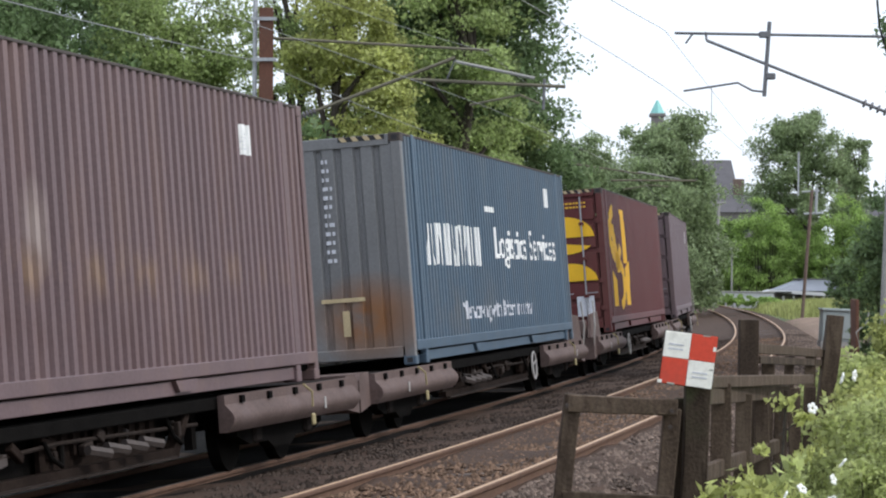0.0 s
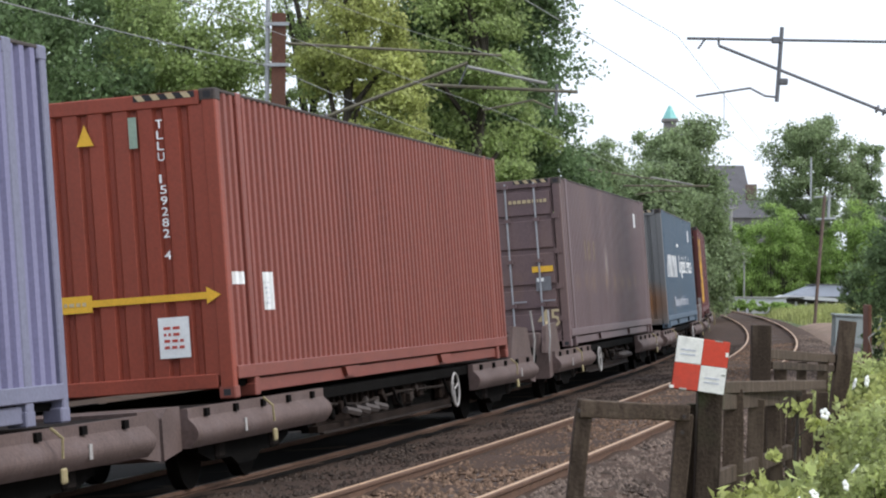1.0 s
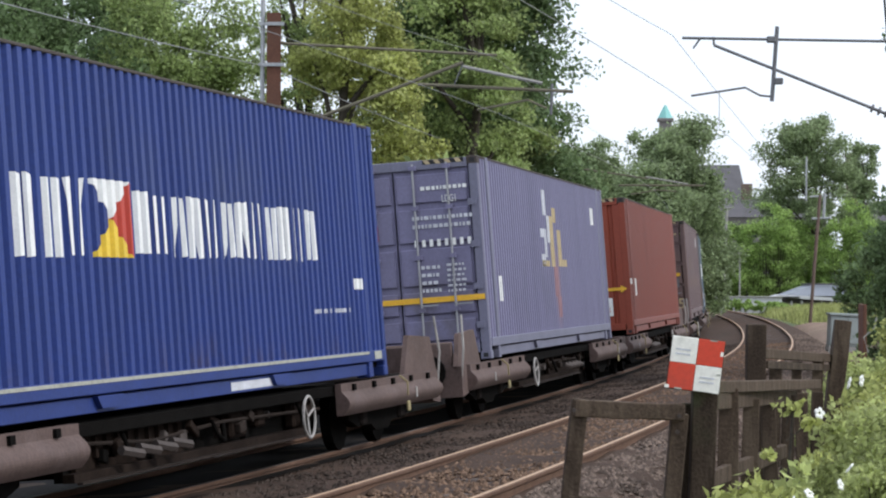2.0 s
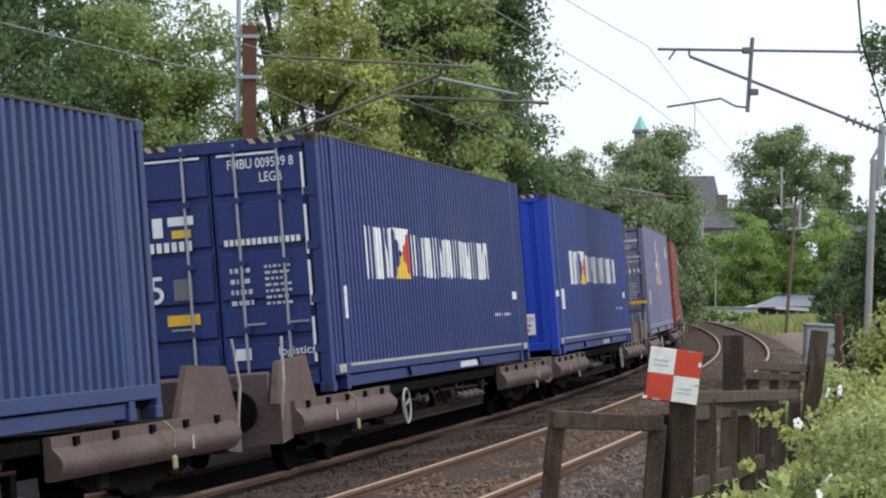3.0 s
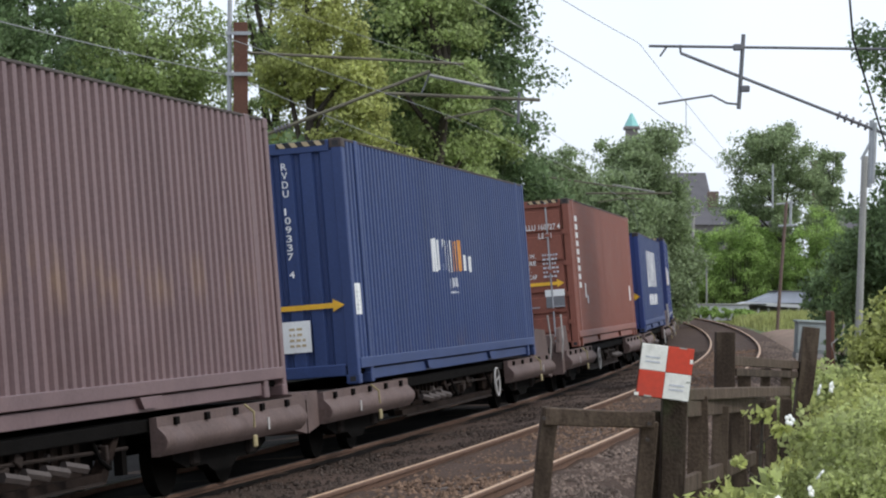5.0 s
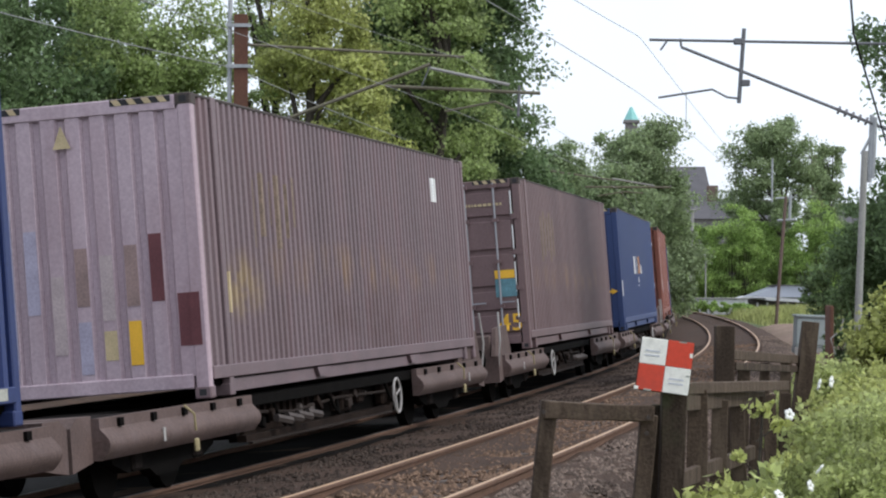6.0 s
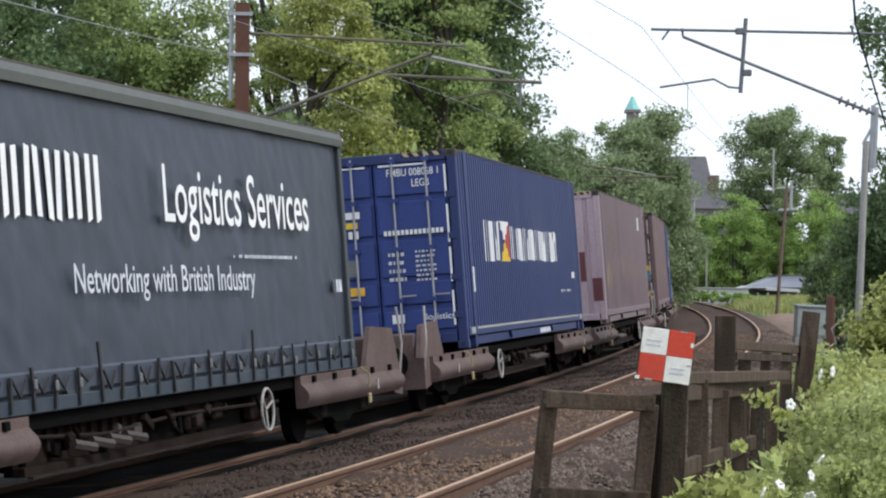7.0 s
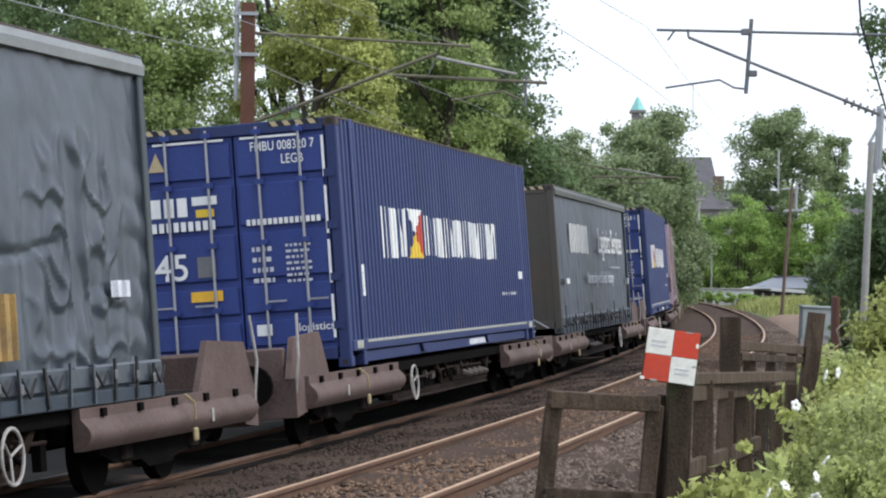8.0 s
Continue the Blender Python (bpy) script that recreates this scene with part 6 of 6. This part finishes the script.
def tree(x, y, z, height, spread, material, label, seed, clumps=120, per=60, leaf=0.16, low=0.15, name="tree", group="", trunk_r=0.28, clump_r=0.9, category="tree", dense=1.0):
    """A tapered trunk with forking limbs and a crown of leaf clumps at uneven distances."""
    rng = random.Random(seed)
    root = empty(name, label, category, group, m=pose(x, y, z))
    bm = bmesh.new()
    pts, p = [], Vector((0, 0, 0))
    for i in range(7):
        pts.append(p.copy())
        p = p + Vector((rng.uniform(-0.25, 0.25), rng.uniform(-0.25, 0.25), height * 0.12))
    for i in range(6):
        tube(bm, pts[i], pts[i + 1] + Vector((0, 0, 0.03)), trunk_r * (1 - 0.13 * i), trunk_r * (1 - 0.13 * (i + 1)), seg=9)
    centres, radii = [], []
    limbs = 18
    for i in range(limbs):
        f = low + (1 - low) * (i + rng.random()) / limbs
        base = pts[min(6, int(f * 6.5))]
        a = i * 2.4 + rng.uniform(-0.5, 0.5)
        reach = spread * (0.55 + 0.55 * rng.random()) * math.sin(math.pi * min(0.95, 0.25 + 0.7 * f)) ** 0.7
        tip = Vector((math.cos(a) * reach, math.sin(a) * reach, height * f * (0.93 + 0.1 * rng.random())))
        mid = base.lerp(tip, 0.5) + Vector((0, 0, 0.05 * height * rng.random()))
        tube(bm, base, mid, trunk_r * 0.32, trunk_r * 0.2, seg=6)
        tube(bm, mid, tip, trunk_r * 0.2, trunk_r * 0.05, seg=5)
        for j in range(max(2, clumps // limbs)):
            q = mid.lerp(tip, rng.random() * 1.15) + Vector((rng.gauss(0, 1), rng.gauss(0, 1), rng.gauss(0, 0.8))) * spread * 0.17
            q.z = max(q.z, low * height * 0.6)
            centres.append(q)
            radii.append(clump_r * rng.uniform(0.5, 1.25))
    part("trunk", bm, M_BARK, root)
    V, F = leaves(centres, radii, per, leaf, seed)
    leaf_object("crown", V, F, material, root)
    return root


def bush(x, y, z, w, d, h, material, label, seed, clumps=60, per=60, leaf=0.05, name="bush", category="bush", group="", clump_r=0.25, turn=0.0):
    rng = random.Random(seed)
    root = empty(name, label, category, group, m=pose(x, y, z, 0, 0, turn))
    bm = bmesh.new()
    centres, radii = [], []
    for i in range(clumps):
        px, py = rng.uniform(-1, 1), rng.uniform(-1, 1)
        top = h * (0.75 + 0.25 * rng.random()) * max(0.35, 1 - 0.45 * px * px)
        q = Vector((px * w / 2, py * d / 2, top * rng.random() ** 0.6))
        centres.append(q)
        radii.append(clump_r * rng.uniform(0.6, 1.3))
        if i % 4 == 0:
            tube(bm, (q.x * 0.6, q.y * 0.6, -0.1), q, 0.012 * max(1, h / 2), 0.004, seg=5)
    part("stem", bm, M_BARK, root)
    V, F = leaves(centres, radii, per, leaf, seed)
    leaf_object("foliage", V, F, material, root)
    return root


# tall trees behind the train
T = "trees behind the train"
tree(-10.6, 62, 0.2, 13, 3.4, L_DARK, "tall dark green broadleaf tree behind the railway", 11, 260, 286, 0.073, group=T)
tree(-10.2, 74, 0.2, 14, 3.4, L_DARK, "tall dark green broadleaf tree behind the railway", 16, 240, 264, 0.084, group=T)
tree(-6.5, 64, 0.2, 9.0, 2.6, L_MID, "broadleaf tree with mid-green leaves behind the railway", 12, 230, 286, 0.061, group=T, clump_r=0.75)
tree(-3.9, 70, 0.2, 11.5, 1.9, L_MID, "slender open tree with sky between its branches", 17, 90, 242, 0.061, group=T, clump_r=0.6)
tree(-1.9, 62, 0.2, 9.8, 2.1, L_LIGHT, "yellow-green young tree beside the electrified line", 13, 210, 264, 0.061, group=T, clump_r=0.65)
tree(1.25, 68, 0.2, 15, 2.5, L_DARK, "large dark green broadleaf tree at the lineside", 14, 420, 286, 0.073, low=0.12, group=T)
tree(0.3, 65, 0.2, 11.5, 2.3, L_MID, "large broadleaf tree with sunlit green leaves", 15, 230, 286, 0.061, group=T, clump_r=0.65)
tree(1.0, 73, 0.2, 15, 2.3, L_DARK, "large dark green broadleaf tree at the lineside", 19, 260, 264, 0.073, low=0.12, group=T)
tree(-14.5, 66, 0.2, 14, 3.6, L_DARK, "tall dark green broadleaf tree behind the railway", 20, 160, 264, 0.084, group=T)
for i in range(7):
    bush(-13.2 + i * 2.1, 57 + (i % 2) * 2.5, 0.0, 3.4, 2.6, 4.8 + 0.5 * (i % 3), (L_MID, L_LIGHT, L_DARK)[i % 3], "leafy undergrowth behind the railway", 80 + i, 70, 90, 0.1, "shrub", "shrub", "undergrowth behind the train", 0.6)
# far trees
F = "far trees"
tree(12.6, 132, 0.3, 9.9, 2.9, L_FAR, "rounded far tree in dull green leaf", 21, 300, 242, 0.096, low=0.08, group=F)
tree(9.2, 138, 0.3, 8.7, 2.4, L_FAR, "rounded far tree in dull green leaf", 22, 240, 221, 0.096, low=0.08, group=F)
tree(13.8, 140, 0.3, 8.2, 1.7, L_FAR, "rounded far tree in dull green leaf", 24, 200, 221, 0.096, low=0.05, group=F)
tree(11.0, 126, 0.3, 7.4, 2.4, L_FAR, "rounded far tree in dull green leaf", 25, 200, 221, 0.096, low=0.05, group=F)
tree(6.6, 128, 0.3, 5.6, 2.0, L_FAR, "rounded far tree in dull green leaf", 26, 160, 221, 0.096, low=0.05, group=F)
tree(28.4, 190, 0.3, 14.6, 3.9, L_FAR, "far spreading tree with gaps of sky in its crown", 23, 190, 176, 0.112, low=0.45, group=F, clump_r=0.95)
tree(33.2, 196, 0.3, 12.6, 1.6, L_FAR, "far slender tree with gaps of sky in its crown", 27, 60, 176, 0.112, low=0.45, group=F, clump_r=0.8)
for i in range(11):
    bush(18.4 + i * 2.0, 184 + (i % 3) * 4, 0.2, 4.8, 3, 8.0 - 0.5 * (i % 3) - 0.7 * (i > 6), L_HEDGE, "dense bright green bushes behind the grass bank", 40 + i, 150, 150, 0.085, "shrub", "shrub", "far shrubs", 0.62)
for i in range(5):
    bush(24.2 + i * 1.0, 118 + (i % 2) * 8, 0.2, 2.4, 2, 3.6 + 0.5 * (i % 2), L_HEDGE if i % 2 else L_FAR, "green lineside bushes by the far mast", 120 + i, 60, 80, 0.12, "shrub", "shrub", "lineside shrubs", 0.5)
bush(20.6, 166.6, 0.1, 7.2, 1.0, 0.75, L_HEDGE, "low scrub before the white wall", 130, 90, 80, 0.1, "shrub", "shrub", "far shrubs", 0.25)
# tree and hedge at the lineside on the near side
tree(11.75, 50, 0.0, 12.5, 2.7, L_DARK, "tall dark lineside tree near the path", 31, 460, 216, 0.064, low=0.05, clump_r=0.6)
bush(10.5, 53, 0.0, 2.8, 2, 4.9, L_DARK, "tall dark shrub under the lineside tree", 35, 150, 160, 0.05, "shrub", "shrub", clump_r=0.4)
bush(14.4, 80, 0.0, 2.8, 2, 4.0, L_DARK, "dark lineside bush beyond the cabinet", 32, 90, 90, 0.08, "shrub", "shrub", clump_r=0.4)
bush(5.75, 33.5, -0.2, 1.6, 1.4, 1.25, L_BUSH, "fresh green bush before the cabinets", 34, 90, 90, 0.045, "shrub", "shrub", clump_r=0.22)
bush(6.25, 30.5, 0.75, 1.6, 0.9, 1.3, L_LIGHT, "yellow-green hedge top over a dark shed", 33, 80, 90, 0.045, "shrub", "shrub", clump_r=0.22)
bush(5.75, 29.2, -0.2, 1.1, 0.8, 1.35, L_LIGHT, "straw-green tall weeds before the dark shed", 36, 80, 80, 0.035, "shrub", "shrub", clump_r=0.16)
# near bushes round the fence
bush(3.05, 14.3, -0.2, 1.5, 1.5, 1.72, L_BUSH, "fresh green leafy bush beside the fence", 60, 260, 190, 0.018, clump_r=0.15)
bush(2.55, 13.6, -0.2, 0.8, 1.0, 1.4, L_BUSH, "fresh green leafy bush beside the fence", 61, 150, 180, 0.018, clump_r=0.13)
bush(1.62, 13.2, -0.2, 0.8, 0.8, 1.24, L_LIGHT, "yellow-green brambles at the foot of the fence", 62, 110, 48, 0.032, clump_r=0.12)
bush(1.95, 13.4, -0.2, 0.7, 0.6, 1.2, L_BUSH, "broad-leaved weeds at the foot of the fence", 65, 70, 40, 0.034, clump_r=0.12)
bush(3.72, 20.0, -0.2, 1.4, 2.0, 1.35, L_BUSH, "fresh green leafy bush beside the fence", 63, 160, 100, 0.032, clump_r=0.2)
bush(4.6, 24.0, -0.1, 1.8, 2.4, 1.35, L_LIGHT, "yellow-green bush beyond the timber fence", 64, 120, 90, 0.04, clump_r=0.25)
sapling = empty("sapling", "thin dark sapling with yellow-green leaves by the fence", "sapling")
part("stem", tubes([(1.96, 14.5, -0.2), (1.99, 14.5, 0.5), (2.05, 14.5, 0.95), (2.07, 14.5, 1.28)], 0.009, 6), M_BARK, sapling)
for i, (x, z, r) in enumerate(((2.06, 1.27, 0.09), (2.16, 1.18, 0.08), (1.93, 1.0, 0.07), (2.17, 0.98, 0.09), (1.88, 0.78, 0.06), (2.1, 0.7, 0.08))):
    part("twig", tubes([(2.03, 14.5, z - 0.1), (x, 14.48, z)], 0.004, 5), M_BARK, sapling)
    leaf_object("leaf_spray", *leaves([(x, 14.48, z)], [r], 46, 0.026, 70 + i), L_LIGHT, sapling)
M_PETAL = mat("white_petals", (0.80, 0.80, 0.74), 0.6, vary=0.08, bump=0.0)
rng = random.Random(5)
for i in range(13):
    if i < 7:
        x, y, z = rng.uniform(1.35, 2.1), 12.8, rng.uniform(0.74, 0.93)
    else:
        x, y, z = rng.uniform(2.0, 2.75), 13.1, rng.uniform(0.9, 1.5)
    bl = empty("blossom", "small white blossom cluster on the bush", "flower", "white blossoms", m=pose(x, y, z, rng.uniform(-40, 40), 0, rng.uniform(0, 90)))
    for k in range(5):
        a = k * 1.2566
        pb = bmesh.new()
        bmesh.ops.create_icosphere(pb, subdivisions=1, radius=0.015, matrix=Matrix.Translation((0.019 * math.cos(a), -0.006, 0.019 * math.sin(a))) @ Matrix.Diagonal((1, 0.5, 1, 1)))
        part("petal", pb, M_PETAL, bl)
# rough grass
L_GRASS = leaf_mat("grass_blade", (0.34, 0.36, 0.13), 0.3)


def grass(name, n, s0, s1, o0, o1, h, seed, label, zf):
    rng = np.random.RandomState(seed)
    S, O = s0 + (s1 - s0) * rng.rand(n), o0 + (o1 - o0) * rng.rand(n)
    hd = np.interp(S, S_GRID, HEAD)
    X, Y = np.interp(S, S_GRID, LX) + np.sin(hd) * O, np.interp(S, S_GRID, LY) - np.cos(hd) * O
    Z = np.array([zf(o) for o in O])
    P = np.stack([X, Y, Z - 0.05], -1)
    a = rng.rand(n) * 6.28
    w = np.stack([np.cos(a), np.sin(a), 0 * a], -1) * (h * 0.09)
    tip = np.stack([rng.normal(0, 0.25, n) * h, rng.normal(0, 0.25, n) * h, h * (0.6 + 0.7 * rng.rand(n))], -1)
    V = np.stack([P - w, P + w, P + tip], 1).reshape(-1, 3)
    ob = leaf_object(name, V, np.arange(n * 3).reshape(-1, 3), L_GRASS, None)
    return tagged(ob, label, "grass", kind="stuff")


def bank(o):
    return float(np.interp(o, [5.4, 6.6, 9, 12, 18, 30, 60], [-0.4, -0.25, 0.0, 0.1, 0.25, 0.4, 0.8]))


grass("rough_grass", 26000, 85, 190, 6.6, 30, 0.42, 3, "tall rough grass on the far bank", bank)
grass("rough_grass", 16000, 118, 162, 6.9, 15, 0.6, 5, "tall seeding grass before the white wall", bank)
grass("rough_grass", 14000, -20, 60, 6.0, 13, 0.3, 4, "rough grass beside the timber fence", bank)

motions()
